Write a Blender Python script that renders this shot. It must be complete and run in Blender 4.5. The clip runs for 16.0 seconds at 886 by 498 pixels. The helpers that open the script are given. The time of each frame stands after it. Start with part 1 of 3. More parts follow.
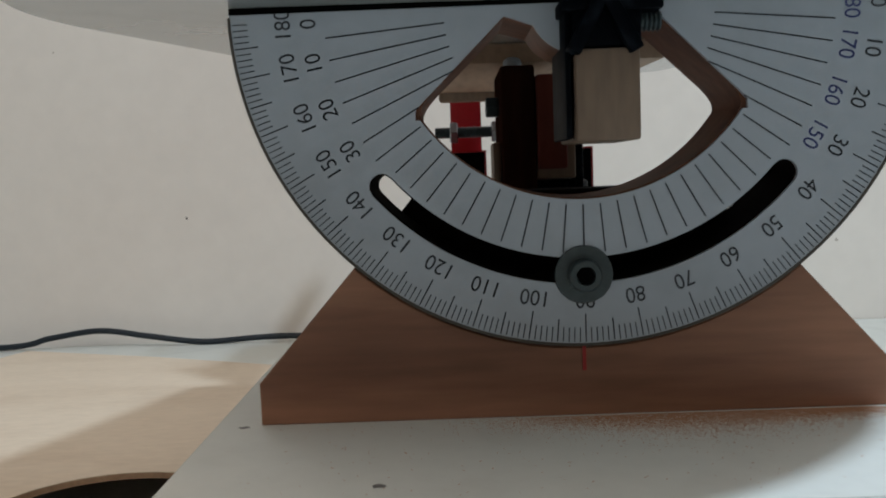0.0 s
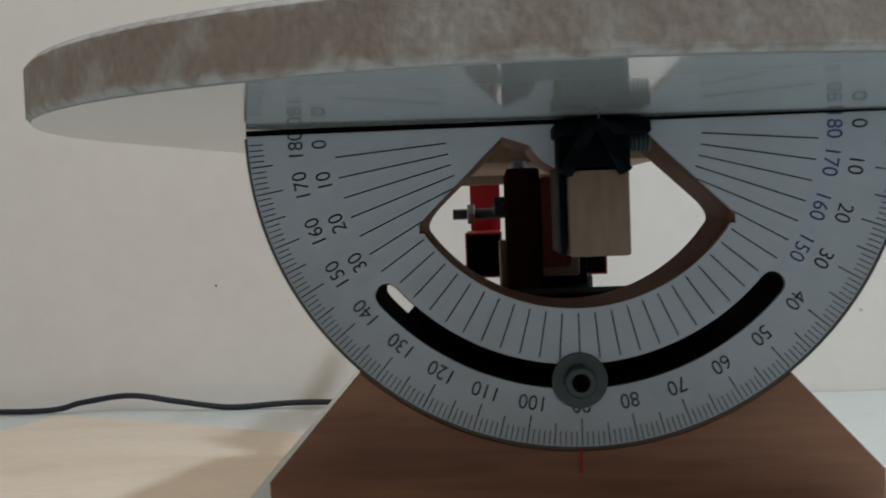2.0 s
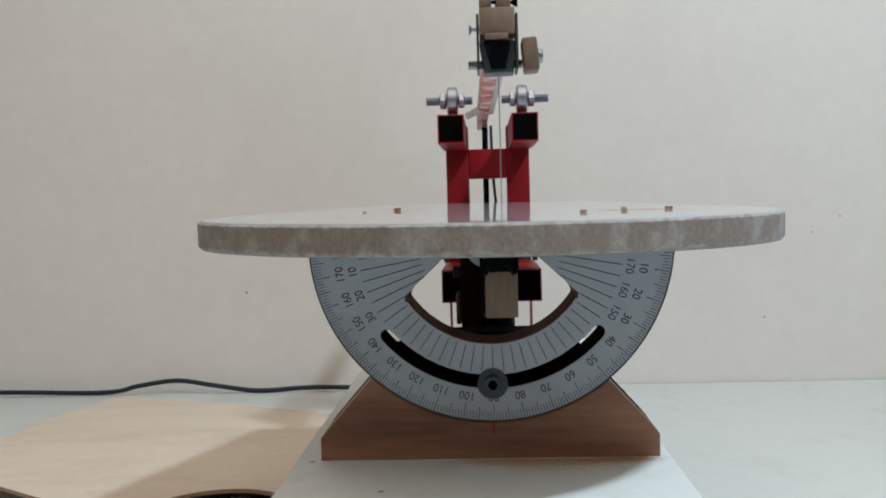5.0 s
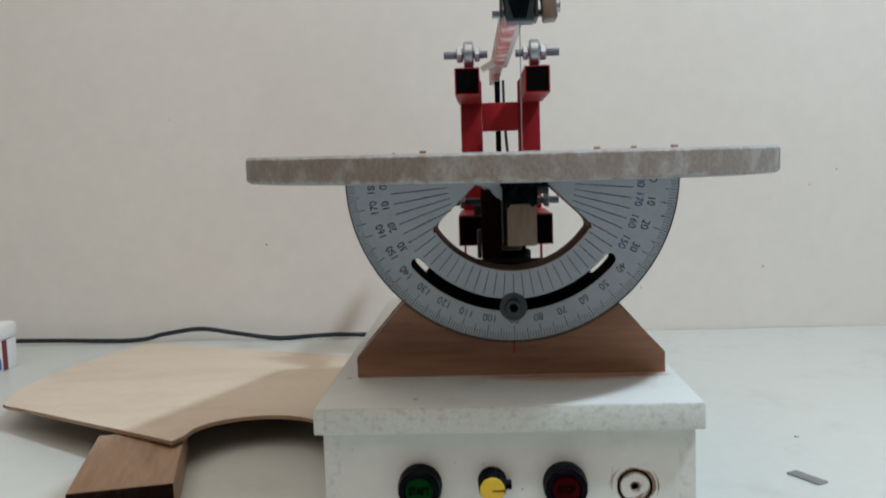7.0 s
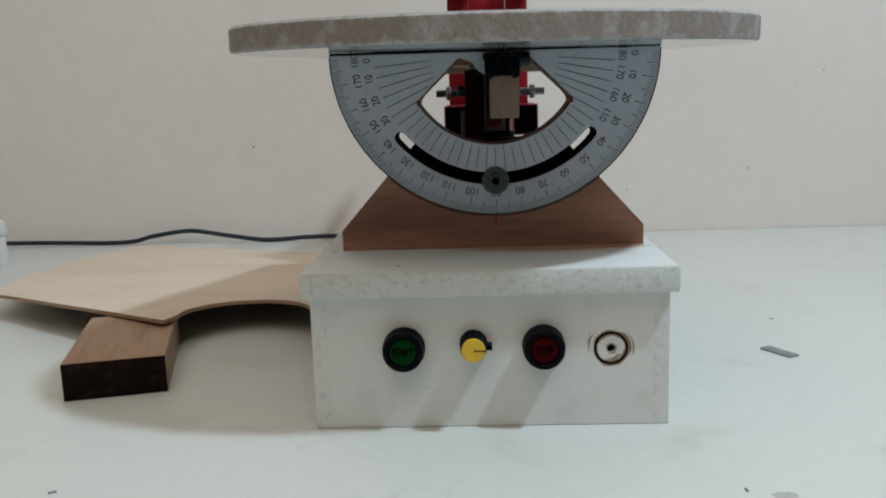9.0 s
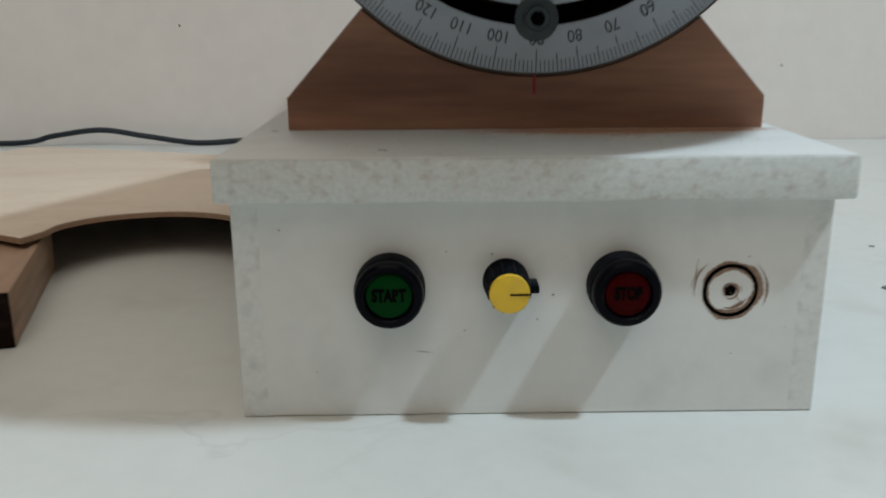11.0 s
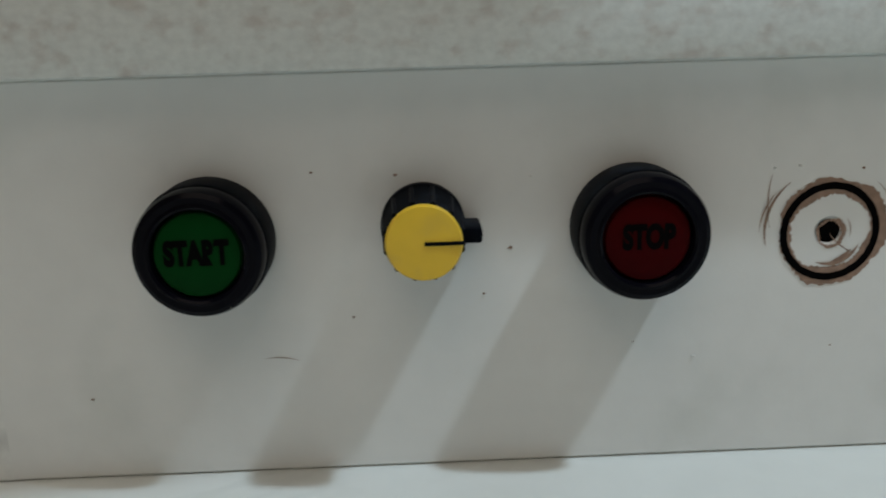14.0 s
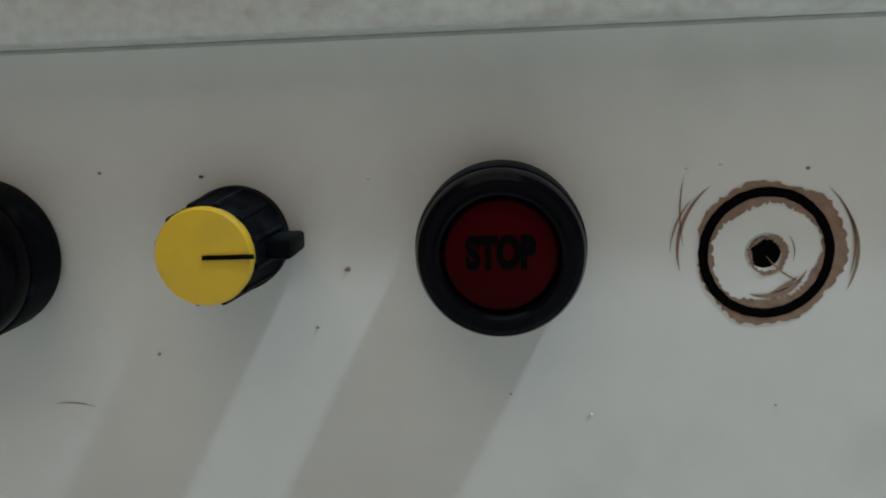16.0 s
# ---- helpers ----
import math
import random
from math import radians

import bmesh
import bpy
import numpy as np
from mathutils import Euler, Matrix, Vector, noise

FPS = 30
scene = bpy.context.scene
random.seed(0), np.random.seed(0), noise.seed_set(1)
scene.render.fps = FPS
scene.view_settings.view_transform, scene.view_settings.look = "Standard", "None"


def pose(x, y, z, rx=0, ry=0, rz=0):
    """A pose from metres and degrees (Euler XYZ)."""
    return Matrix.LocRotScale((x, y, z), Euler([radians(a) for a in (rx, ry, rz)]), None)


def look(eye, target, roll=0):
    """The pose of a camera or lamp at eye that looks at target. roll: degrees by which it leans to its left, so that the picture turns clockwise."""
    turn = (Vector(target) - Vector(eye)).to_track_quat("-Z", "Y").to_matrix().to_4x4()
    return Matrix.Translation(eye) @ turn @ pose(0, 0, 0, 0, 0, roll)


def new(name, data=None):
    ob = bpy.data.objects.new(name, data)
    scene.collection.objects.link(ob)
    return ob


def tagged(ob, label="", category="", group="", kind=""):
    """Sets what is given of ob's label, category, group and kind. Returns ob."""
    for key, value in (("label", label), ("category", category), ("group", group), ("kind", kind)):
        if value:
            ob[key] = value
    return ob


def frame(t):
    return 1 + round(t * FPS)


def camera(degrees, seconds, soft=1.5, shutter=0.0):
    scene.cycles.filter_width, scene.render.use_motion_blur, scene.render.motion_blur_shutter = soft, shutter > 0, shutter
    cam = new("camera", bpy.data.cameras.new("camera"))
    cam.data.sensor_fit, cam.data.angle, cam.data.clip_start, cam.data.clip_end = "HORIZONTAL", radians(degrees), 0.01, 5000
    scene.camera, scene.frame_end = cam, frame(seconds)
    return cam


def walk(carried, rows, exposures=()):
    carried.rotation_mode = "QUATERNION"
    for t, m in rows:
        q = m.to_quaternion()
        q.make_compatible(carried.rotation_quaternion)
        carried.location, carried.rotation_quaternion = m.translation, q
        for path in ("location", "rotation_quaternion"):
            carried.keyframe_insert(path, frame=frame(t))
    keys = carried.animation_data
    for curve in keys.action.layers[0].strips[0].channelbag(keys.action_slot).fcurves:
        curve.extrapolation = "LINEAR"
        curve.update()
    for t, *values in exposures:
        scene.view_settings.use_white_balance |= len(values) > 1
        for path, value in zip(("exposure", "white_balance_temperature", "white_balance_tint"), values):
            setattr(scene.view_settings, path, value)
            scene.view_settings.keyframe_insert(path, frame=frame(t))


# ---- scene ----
# ---- camera ----
PATH = [
    (0, (-0.0284, -0.1793, 0.1580), (-0.0359, 0.3184, 0.1111), -2.16),
    (0.5, (-0.0285, -0.1833, 0.1619), (-0.0333, 0.3149, 0.1196), -1.92),
    (1, (-0.0296, -0.1842, 0.1656), (-0.0343, 0.3146, 0.1323), -1.71),
    (1.5, (-0.0261, -0.1879, 0.1723), (-0.0398, 0.3113, 0.1478), -2.42),
    (2, (-0.0191, -0.1907, 0.1744), (-0.0439, 0.3084, 0.1579), -2.08),
    (2.5, (-0.0004, -0.1944, 0.1734), (-0.0315, 0.3045, 0.1633), -2.15),
    (3, (0.0001, -0.2128, 0.1815), (-0.0246, 0.2863, 0.1671), -1.94),
    (3.5, (-0.0041, -0.2654, 0.1991), (-0.0261, 0.2335, 0.1749), -1.41),
    (4, (-0.0089, -0.3299, 0.2127), (-0.0292, 0.1694, 0.1950), -0.68),
    (4.2, (-0.0055, -0.3443, 0.2127), (-0.0257, 0.1545, 0.1856), -0.90),
    (6.3, (0.0058, -0.4298, 0.2422), (-0.0198, 0.0687, 0.2146), -2.21),
    (6.5, (0.0010, -0.4323, 0.2308), (-0.0197, 0.0668, 0.2083), -2.07),
    (7, (-0.0092, -0.4328, 0.2068), (-0.0333, 0.0645, 0.1608), -1.75),
    (7.5, (-0.0080, -0.4400, 0.2017), (-0.0287, 0.0569, 0.1504), -2.05),
    (8, (-0.0028, -0.4480, 0.1931), (-0.0247, 0.0471, 0.1269), -1.76),
    (8.5, (-0.0051, -0.4471, 0.1821), (-0.0216, 0.0460, 0.1014), -1.54),
    (9, (-0.0052, -0.4448, 0.1780), (-0.0251, 0.0470, 0.0895), -1.75),
    (9.2, (-0.0103, -0.4419, 0.1770), (-0.0261, 0.0485, 0.0806), -1.63),
    (11.3, (-0.0326, -0.2302, 0.1121), (-0.0250, 0.2521, -0.0195), -0.26),
    (11.5, (-0.0278, -0.2104, 0.1000), (-0.0368, 0.2740, -0.0238), -1.00),
    (12, (-0.0274, -0.1766, 0.0862), (-0.0275, 0.3077, -0.0384), -0.89),
    (12.5, (-0.0290, -0.1558, 0.0803), (-0.0308, 0.3292, -0.0413), -1.61),
    (13, (-0.0302, -0.1547, 0.0801), (-0.0311, 0.3301, -0.0422), -1.92),
    (13.5, (-0.0163, -0.1515, 0.0813), (-0.0197, 0.3313, -0.0486), -2.57),
    (14, (-0.0089, -0.1486, 0.0806), (0.0034, 0.3352, -0.0450), -1.72),
    (14.5, (0.0047, -0.1471, 0.0793), (-0.0046, 0.3381, -0.0410), -2.59),
    (15, (0.0182, -0.1387, 0.0738), (-0.0041, 0.3494, -0.0327), -1.36),
    (15.5, (0.0281, -0.1258, 0.0682), (-0.0121, 0.3644, -0.0219), -2.22),
    (16, (0.0293, -0.1180, 0.0658), (-0.0079, 0.3726, -0.0232), -2.29),
]
cam = camera(54.17, 16.0, soft=1.9, shutter=0.5)
EXPO = [(t, stops, 6220, 10) for t, stops in ((0.0, -0.26), (2.5, -0.36), (4.0, -0.2), (6.5, -0.2), (7.5, -0.26), (9.0, -0.34), (11.5, -0.35), (12.5, -0.52), (14.0, -0.48), (16.0, -0.55))]
walk(cam, [(t, look(eye, target, roll)) for t, eye, target, roll in PATH], EXPO)

# ---- light ----
world = bpy.data.worlds.new("world")
scene.world = world
world.use_nodes = True
world.node_tree.nodes["Background"].inputs[0].default_value = (0.75, 0.82, 1.0, 1)
world.node_tree.nodes["Background"].inputs[1].default_value = 0.4


def area_light(name, at, target, sx, sy, watts, color):
    li = bpy.data.lights.new(name, "AREA")
    li.shape, li.size, li.size_y, li.energy, li.color = "RECTANGLE", sx, sy, watts, color
    ob = new(name, li)
    ob.matrix_world = look(at, target)
    return ob


# a cool white lamp high to one side, and an added warm ceiling fill
side_lamp = area_light("side_lamp", (0.78, -0.305, 1.46), (0.0, 0.15, 0.10), 0.08, 0.08, 20.0, (0.735, 0.88, 0.98))
ceiling_fill = area_light("ceiling_fill", (-0.2, -0.85, 1.82), (-0.2, -0.85, 0.0), 1.6, 2.4, 22.5, (1.0, 0.84, 0.70))


# ---- helpers for building ----
def mat(name, color, rough=0.5, metal=0.0, spots=None, spot_scale=20.0, spot_lo=0.5, spot_hi=0.7, grain=0.06,
        grain_scale=400.0, bump=0.0, bump_scale=300.0, stretch=(1, 1, 1), spec=0.5, coat=0.0, space="Object"):
    """Base colour with fine grain, larger stains and a light relief."""
    m = bpy.data.materials.new(name)
    m.use_nodes = True
    nt = m.node_tree
    b = nt.nodes["Principled BSDF"]
    b.inputs["Roughness"].default_value, b.inputs["Metallic"].default_value = rough, metal
    b.inputs["Specular IOR Level"].default_value = spec
    b.inputs["Coat Weight"].default_value = coat
    tc, mp = nt.nodes.new("ShaderNodeTexCoord"), nt.nodes.new("ShaderNodeMapping")
    mp.inputs["Scale"].default_value = stretch
    nt.links.new(tc.outputs[space], mp.inputs[0])

    def noise_node(scale, detail=4):
        n = nt.nodes.new("ShaderNodeTexNoise")
        n.inputs["Scale"].default_value, n.inputs["Detail"].default_value = scale, detail
        nt.links.new(mp.outputs[0], n.inputs["Vector"])
        return n

    g = noise_node(grain_scale)
    hsv = nt.nodes.new("ShaderNodeMapRange")
    hsv.inputs["From Min"].default_value, hsv.inputs["From Max"].default_value = 0.3, 0.7
    hsv.inputs["To Min"].default_value, hsv.inputs["To Max"].default_value = 1 - grain, 1 + grain
    nt.links.new(g.outputs[0], hsv.inputs[0])
    mul = nt.nodes.new("ShaderNodeVectorMath")
    mul.operation = "SCALE"
    nt.links.new(hsv.outputs[0], mul.inputs["Scale"])
    if spots:
        s = noise_node(spot_scale, 6)
        ramp = nt.nodes.new("ShaderNodeMapRange")
        ramp.interpolation_type = "SMOOTHSTEP"
        ramp.inputs["From Min"].default_value, ramp.inputs["From Max"].default_value = spot_lo, spot_hi
        nt.links.new(s.outputs[0], ramp.inputs[0])
        mix = nt.nodes.new("ShaderNodeMix")
        mix.data_type = "RGBA"
        mix.inputs["A"].default_value, mix.inputs["B"].default_value = (*color, 1), (*spots, 1)
        nt.links.new(ramp.outputs[0], mix.inputs["Factor"])
        nt.links.new(mix.outputs["Result"], mul.inputs[0])
    else:
        mul.inputs[0].default_value = color
    nt.links.new(mul.outputs[0], b.inputs["Base Color"])
    if bump:
        bn, bp = noise_node(bump_scale), nt.nodes.new("ShaderNodeBump")
        bp.inputs["Strength"].default_value, bp.inputs["Distance"].default_value = bump, 0.001
        nt.links.new(bn.outputs[0], bp.inputs["Height"])
        nt.links.new(bp.outputs[0], b.inputs["Normal"])
    return m


def worn_bands(m, z0, z1, width, color, scale):
    """Pale skin worn unevenly over the two rims of a sawn edge that runs from z0 to z1."""
    nt = m.node_tree
    b = nt.nodes["Principled BSDF"]
    old = b.inputs["Base Color"].links[0].from_socket
    tc, sep, n = nt.nodes.new("ShaderNodeTexCoord"), nt.nodes.new("ShaderNodeSeparateXYZ"), nt.nodes.new("ShaderNodeTexNoise")
    n.inputs["Scale"].default_value, n.inputs["Detail"].default_value = scale, 5
    nt.links.new(tc.outputs["Object"], sep.inputs[0])
    nt.links.new(tc.outputs["Object"], n.inputs["Vector"])

    def calc(op, p, q):
        node = nt.nodes.new("ShaderNodeMath")
        node.operation = op
        for k, v in enumerate((p, q)):
            if isinstance(v, (int, float)):
                node.inputs[k].default_value = v
            else:
                nt.links.new(v, node.inputs[k])
        return node.outputs[0]

    off = calc("ABSOLUTE", calc("SUBTRACT", sep.outputs["Z"], (z0 + z1) / 2), 0.0)
    near = calc("DIVIDE", calc("SUBTRACT", off, (z1 - z0) / 2 - width), width)
    mask = nt.nodes.new("ShaderNodeMapRange")
    mask.interpolation_type = "SMOOTHSTEP"
    mask.inputs["From Min"].default_value, mask.inputs["From Max"].default_value = 0.35, 1.25
    nt.links.new(calc("ADD", near, calc("MULTIPLY", calc("SUBTRACT", n.outputs[0], 0.5), 2.2)), mask.inputs[0])
    mix = nt.nodes.new("ShaderNodeMix")
    mix.data_type = "RGBA"
    mix.inputs["B"].default_value = (*color, 1)
    nt.links.new(mask.outputs[0], mix.inputs["Factor"])
    nt.links.new(old, mix.inputs["A"])
    nt.links.new(mix.outputs["Result"], b.inputs["Base Color"])


def veins(m, color, scale, width, amount):
    """Thin wandering scuff lines in patches."""
    nt = m.node_tree
    b = nt.nodes["Principled BSDF"]
    old = b.inputs["Base Color"].links[0].from_socket
    tc = nt.nodes.new("ShaderNodeTexCoord")
    line, patch = nt.nodes.new("ShaderNodeTexNoise"), nt.nodes.new("ShaderNodeTexNoise")
    for n, sc, de, di in ((line, scale, 6, 0.6), (patch, scale * 0.6, 2, 0.0)):
        n.inputs["Scale"].default_value, n.inputs["Detail"].default_value, n.inputs["Distortion"].default_value = sc, de, di
    shift = nt.nodes.new("ShaderNodeMapping")
    shift.inputs["Location"].default_value = (3.1, 1.7, 0.4)
    nt.links.new(tc.outputs["Object"], line.inputs["Vector"])
    nt.links.new(tc.outputs["Object"], shift.inputs[0])
    nt.links.new(shift.outputs[0], patch.inputs["Vector"])
    sub, ab = nt.nodes.new("ShaderNodeMath"), nt.nodes.new("ShaderNodeMath")
    sub.operation, ab.operation = "SUBTRACT", "ABSOLUTE"
    sub.inputs[1].default_value = 0.5
    nt.links.new(line.outputs[0], sub.inputs[0])
    nt.links.new(sub.outputs[0], ab.inputs[0])
    thin, where, mul = nt.nodes.new("ShaderNodeMapRange"), nt.nodes.new("ShaderNodeMapRange"), nt.nodes.new("ShaderNodeMath")
    thin.inputs["From Min"].default_value, thin.inputs["From Max"].default_value = 0.0, width
    thin.inputs["To Min"].default_value, thin.inputs["To Max"].default_value = amount, 0.0
    where.inputs["From Min"].default_value, where.inputs["From Max"].default_value = 0.5, 0.62
    mul.operation = "MULTIPLY"
    nt.links.new(ab.outputs[0], thin.inputs[0])
    nt.links.new(patch.outputs[0], where.inputs[0])
    nt.links.new(thin.outputs[0], mul.inputs[0])
    nt.links.new(where.outputs[0], mul.inputs[1])
    mix = nt.nodes.new("ShaderNodeMix")
    mix.data_type = "RGBA"
    mix.inputs["B"].default_value = (*color, 1)
    nt.links.new(mul.outputs[0], mix.inputs["Factor"])
    nt.links.new(old, mix.inputs["A"])
    nt.links.new(mix.outputs["Result"], b.inputs["Base Color"])


def link_bm(name, bm, material, parent=None, smooth=True, angle=25):
    bmesh.ops.recalc_face_normals(bm, faces=bm.faces)
    me = bpy.data.meshes.new(name)
    bm.to_mesh(me)
    bm.free()
    for p in me.polygons:
        p.use_smooth = smooth
    if smooth:
        me.set_sharp_from_angle(angle=radians(angle))
    me.materials.append(material)
    ob = new(name, me)
    if parent:
        ob.parent = parent
    return ob


def part(name, bm, material, parent, label=""):
    return tagged(link_bm(name, bm, material, parent), label=label)


def thing(name, label, category, at=(0, 0, 0), group="", kind=""):
    ob = new(name)
    ob.empty_display_size = 0.02
    ob.location = at
    return tagged(ob, label, category, group, kind)


def box(x0, x1, y0, y1, z0, z1, bevel=0.0008, seg=2, bm=None):
    own = bmesh.new()
    bmesh.ops.create_cube(own, size=1.0)
    for v in own.verts:
        v.co = Vector((x0 + (v.co.x + 0.5) * (x1 - x0), y0 + (v.co.y + 0.5) * (y1 - y0), z0 + (v.co.z + 0.5) * (z1 - z0)))
    if bevel:
        bmesh.ops.bevel(own, geom=own.edges[:], offset=bevel, segments=seg, profile=0.5, affect="EDGES")
    return own if bm is None else merge(bm, own)


def merge(bm, other):
    me = bpy.data.meshes.new("tmp")
    other.to_mesh(me)
    other.free()
    bm.from_mesh(me)
    bpy.data.meshes.remove(me)
    return bm


def moved(bm, m):
    bmesh.ops.transform(bm, matrix=m, verts=bm.verts)
    return bm


def prism(outline, y0, y1, holes=(), bevel=0.0):
    """An (x, z) outline, with holes, as a slab from y0 to y1."""
    bm = bmesh.new()
    edges = []
    for loop in (outline, *holes):
        vs = [bm.verts.new((x, y0, z)) for x, z in loop]
        edges += [bm.edges.new((vs[i], vs[(i + 1) % len(vs)])) for i in range(len(vs))]
    bmesh.ops.triangle_fill(bm, edges=edges, use_beauty=True, use_dissolve=True)
    faces = bm.faces[:]
    ext = bmesh.ops.extrude_face_region(bm, geom=faces)
    for v in ext["geom"]:
        if isinstance(v, bmesh.types.BMVert):
            v.co.y = y1
    bmesh.ops.recalc_face_normals(bm, faces=bm.faces)
    if bevel:
        sharp = [e for e in bm.edges if len(e.link_faces) == 2 and e.calc_face_angle(0) > 1.2 and abs(e.verts[0].co.y - e.verts[1].co.y) < 1e-7]
        bmesh.ops.bevel(bm, geom=sharp, offset=bevel, segments=1, affect="EDGES")
    return bm


def lathe(profile, axis="z", n=48, at=(0, 0, 0)):
    """(radius, height) pairs turned round an axis; along -y for 'y', along x for 'x'."""
    bm = bmesh.new()
    rings = []
    for r, h in profile:
        ring = []
        for i in range(n):
            a = 2 * math.pi * i / n
            c, s = r * math.cos(a), r * math.sin(a)
            p = {"z": (c, s, h), "y": (c, -h, s), "x": (h, c, s)}[axis]
            ring.append(bm.verts.new(Vector(p) + Vector(at)))
        rings.append(ring)
    for a, b in zip(rings, rings[1:]):
        for i in range(n):
            bm.faces.new((a[i], a[(i + 1) % n], b[(i + 1) % n], b[i]))
    bm.faces.new(rings[0])
    bm.faces.new(rings[-1])
    return bm


def rod(a, b, r, n=16):
    a, b = Vector(a), Vector(b)
    d = b - a
    bm = lathe([(r * 0.85, 0), (r, r * 0.15), (r, d.length - r * 0.15), (r * 0.85, d.length)], n=n)
    return moved(bm, Matrix.Translation(a) @ d.to_track_quat("Z", "Y").to_matrix().to_4x4())


def hexnut(a, b, r, hole=0.0):
    a, b = Vector(a), Vector(b)
    d = b - a
    bm = lathe([(r * 0.9, 0), (r, d.length * 0.12), (r, d.length * 0.88), (r * 0.9, d.length)], n=6)
    return moved(bm, Matrix.Translation(a) @ d.to_track_quat("Z", "Y").to_matrix().to_4x4())


def bolt_thread(a, b, r, pitch=0.001):
    a, b = Vector(a), Vector(b)
    d = b - a
    n = max(3, int(d.length / pitch))
    prof = []
    for i in range(n):
        prof += [(r, d.length * i / n), (r * 0.86, d.length * (i + 0.5) / n)]
    bm = lathe(prof, n=14)
    return moved(bm, Matrix.Translation(a) @ d.to_track_quat("Z", "Y").to_matrix().to_4x4())


def tube(points, r, n=8):
    """A bent round cord along smooth points."""
    pts = []
    P = [Vector(p) for p in points]
    for i in range(len(P) - 1):
        p0, p1, p2, p3 = P[max(i - 1, 0)], P[i], P[i + 1], P[min(i + 2, len(P) - 1)]
        for k in range(8):
            t = k / 8
            pts.append(0.5 * ((2 * p1) + (p2 - p0) * t + (2 * p0 - 5 * p1 + 4 * p2 - p3) * t * t + (3 * p1 - p0 - 3 * p2 + p3) * t ** 3))
    pts.append(P[-1])
    bm = bmesh.new()
    rings = []
    for i, p in enumerate(pts):
        d = (pts[min(i + 1, len(pts) - 1)] - pts[max(i - 1, 0)]).normalized()
        u = d.cross(Vector((0.03, 0.1, 1))).normalized()
        w = u.cross(d)
        rings.append([bm.verts.new(p + u * r * math.cos(2 * math.pi * k / n) + w * r * math.sin(2 * math.pi * k / n)) for k in range(n)])
    for a, b in zip(rings, rings[1:]):
        for k in range(n):
            bm.faces.new((a[k], a[(k + 1) % n], b[(k + 1) % n], b[k]))
    bm.faces.new(rings[0])
    bm.faces.new(rings[-1])
    return bm


def arc(cx, cz, r, a0, a1, n):
    return [(cx + r * math.cos(radians(a0 + (a1 - a0) * i / n)), cz + r * math.sin(radians(a0 + (a1 - a0) * i / n))) for i in range(n + 1)]


# ---- materials ----
M_wall = mat("wall_paint", (0.725, 0.685, 0.635), 0.75, spots=(0.695, 0.65, 0.60), spot_scale=3, spot_lo=0.4, spot_hi=0.7, grain=0.02, grain_scale=60, bump=0.15, bump_scale=40)
M_speck = mat("wall_smudge", (0.46, 0.41, 0.36), 0.8)
M_table = mat("white_table_laminate", (0.635, 0.665, 0.635), 0.38, spots=(0.56, 0.58, 0.54), spot_scale=14, spot_lo=0.56, spot_hi=0.76, grain=0.02, grain_scale=90, bump=0.03)
M_room = mat("room_paint", (0.56, 0.54, 0.50), 0.85, grain=0.02)
M_floor = mat("floor_tile", (0.42, 0.38, 0.33), 0.5, grain=0.05)
M_box = mat("white_box_laminate", (0.705, 0.71, 0.68), 0.45, spots=(0.635, 0.645, 0.61), spot_scale=40, spot_lo=0.52, spot_hi=0.78, grain=0.02, grain_scale=150, bump=0.04, bump_scale=500)
# box laminate made lighter, with extra light on the lid put into colour
M_lid = mat("lightened_lid_laminate", (0.76, 0.785, 0.76), 0.35, spots=(0.68, 0.70, 0.67), spot_scale=24, spot_lo=0.52, spot_hi=0.78, grain=0.02, grain_scale=150, bump=0.03)
M_edge = mat("scuffed_box_edging", (0.61, 0.64, 0.61), 0.5, spots=(0.49, 0.47, 0.435), spot_scale=300, spot_lo=0.46, spot_hi=0.78, grain=0.08, grain_scale=700, bump=0.1, stretch=(0.75, 1, 1))
M_edge_light = mat("worn_side_edging", (0.69, 0.70, 0.67), 0.5, spots=(0.56, 0.565, 0.54), spot_scale=190, spot_lo=0.46, spot_hi=0.78, grain=0.04, grain_scale=500, bump=0.05)
M_joint = mat("dark_joint", (0.09, 0.08, 0.07), 0.8)
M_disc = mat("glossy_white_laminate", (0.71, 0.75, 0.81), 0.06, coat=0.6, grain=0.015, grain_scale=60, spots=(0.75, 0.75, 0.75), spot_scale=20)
# the same laminate darkened, with the underside's shade put into its colour
M_disc_shade = mat("shaded_white_laminate", (0.37, 0.40, 0.41), 0.11, coat=0.3, grain=0.015, grain_scale=60, spots=(0.33, 0.36, 0.37), spot_scale=20)
M_disc_edge = mat("raw_board_edge", (0.25, 0.215, 0.19), 0.8, spots=(0.34, 0.325, 0.31), spot_scale=95, spot_lo=0.46, spot_hi=0.70, grain=0.14, grain_scale=700, bump=0.35, bump_scale=500, stretch=(1, 1, 0.7))
worn_bands(M_disc_edge, 0.2003, 0.2135, 0.0030, (0.42, 0.43, 0.43), 230)
veins(M_table, (0.42, 0.45, 0.42), 11, 0.016, 0.28)
M_wood = mat("brown_hardwood", (0.355, 0.172, 0.104), 0.5, spots=(0.185, 0.080, 0.046), spot_scale=28, spot_lo=0.42, spot_hi=0.72, grain=0.16, grain_scale=260, bump=0.12, bump_scale=260, stretch=(0.12, 1, 1))
M_wood_disc = mat("dark_brown_hardwood", (0.20, 0.088, 0.052), 0.55, spots=(0.12, 0.05, 0.03), spot_scale=28, spot_lo=0.42, spot_hi=0.72, grain=0.16, grain_scale=260, spec=0.25, bump=0.12, bump_scale=260, stretch=(0.12, 1, 1))
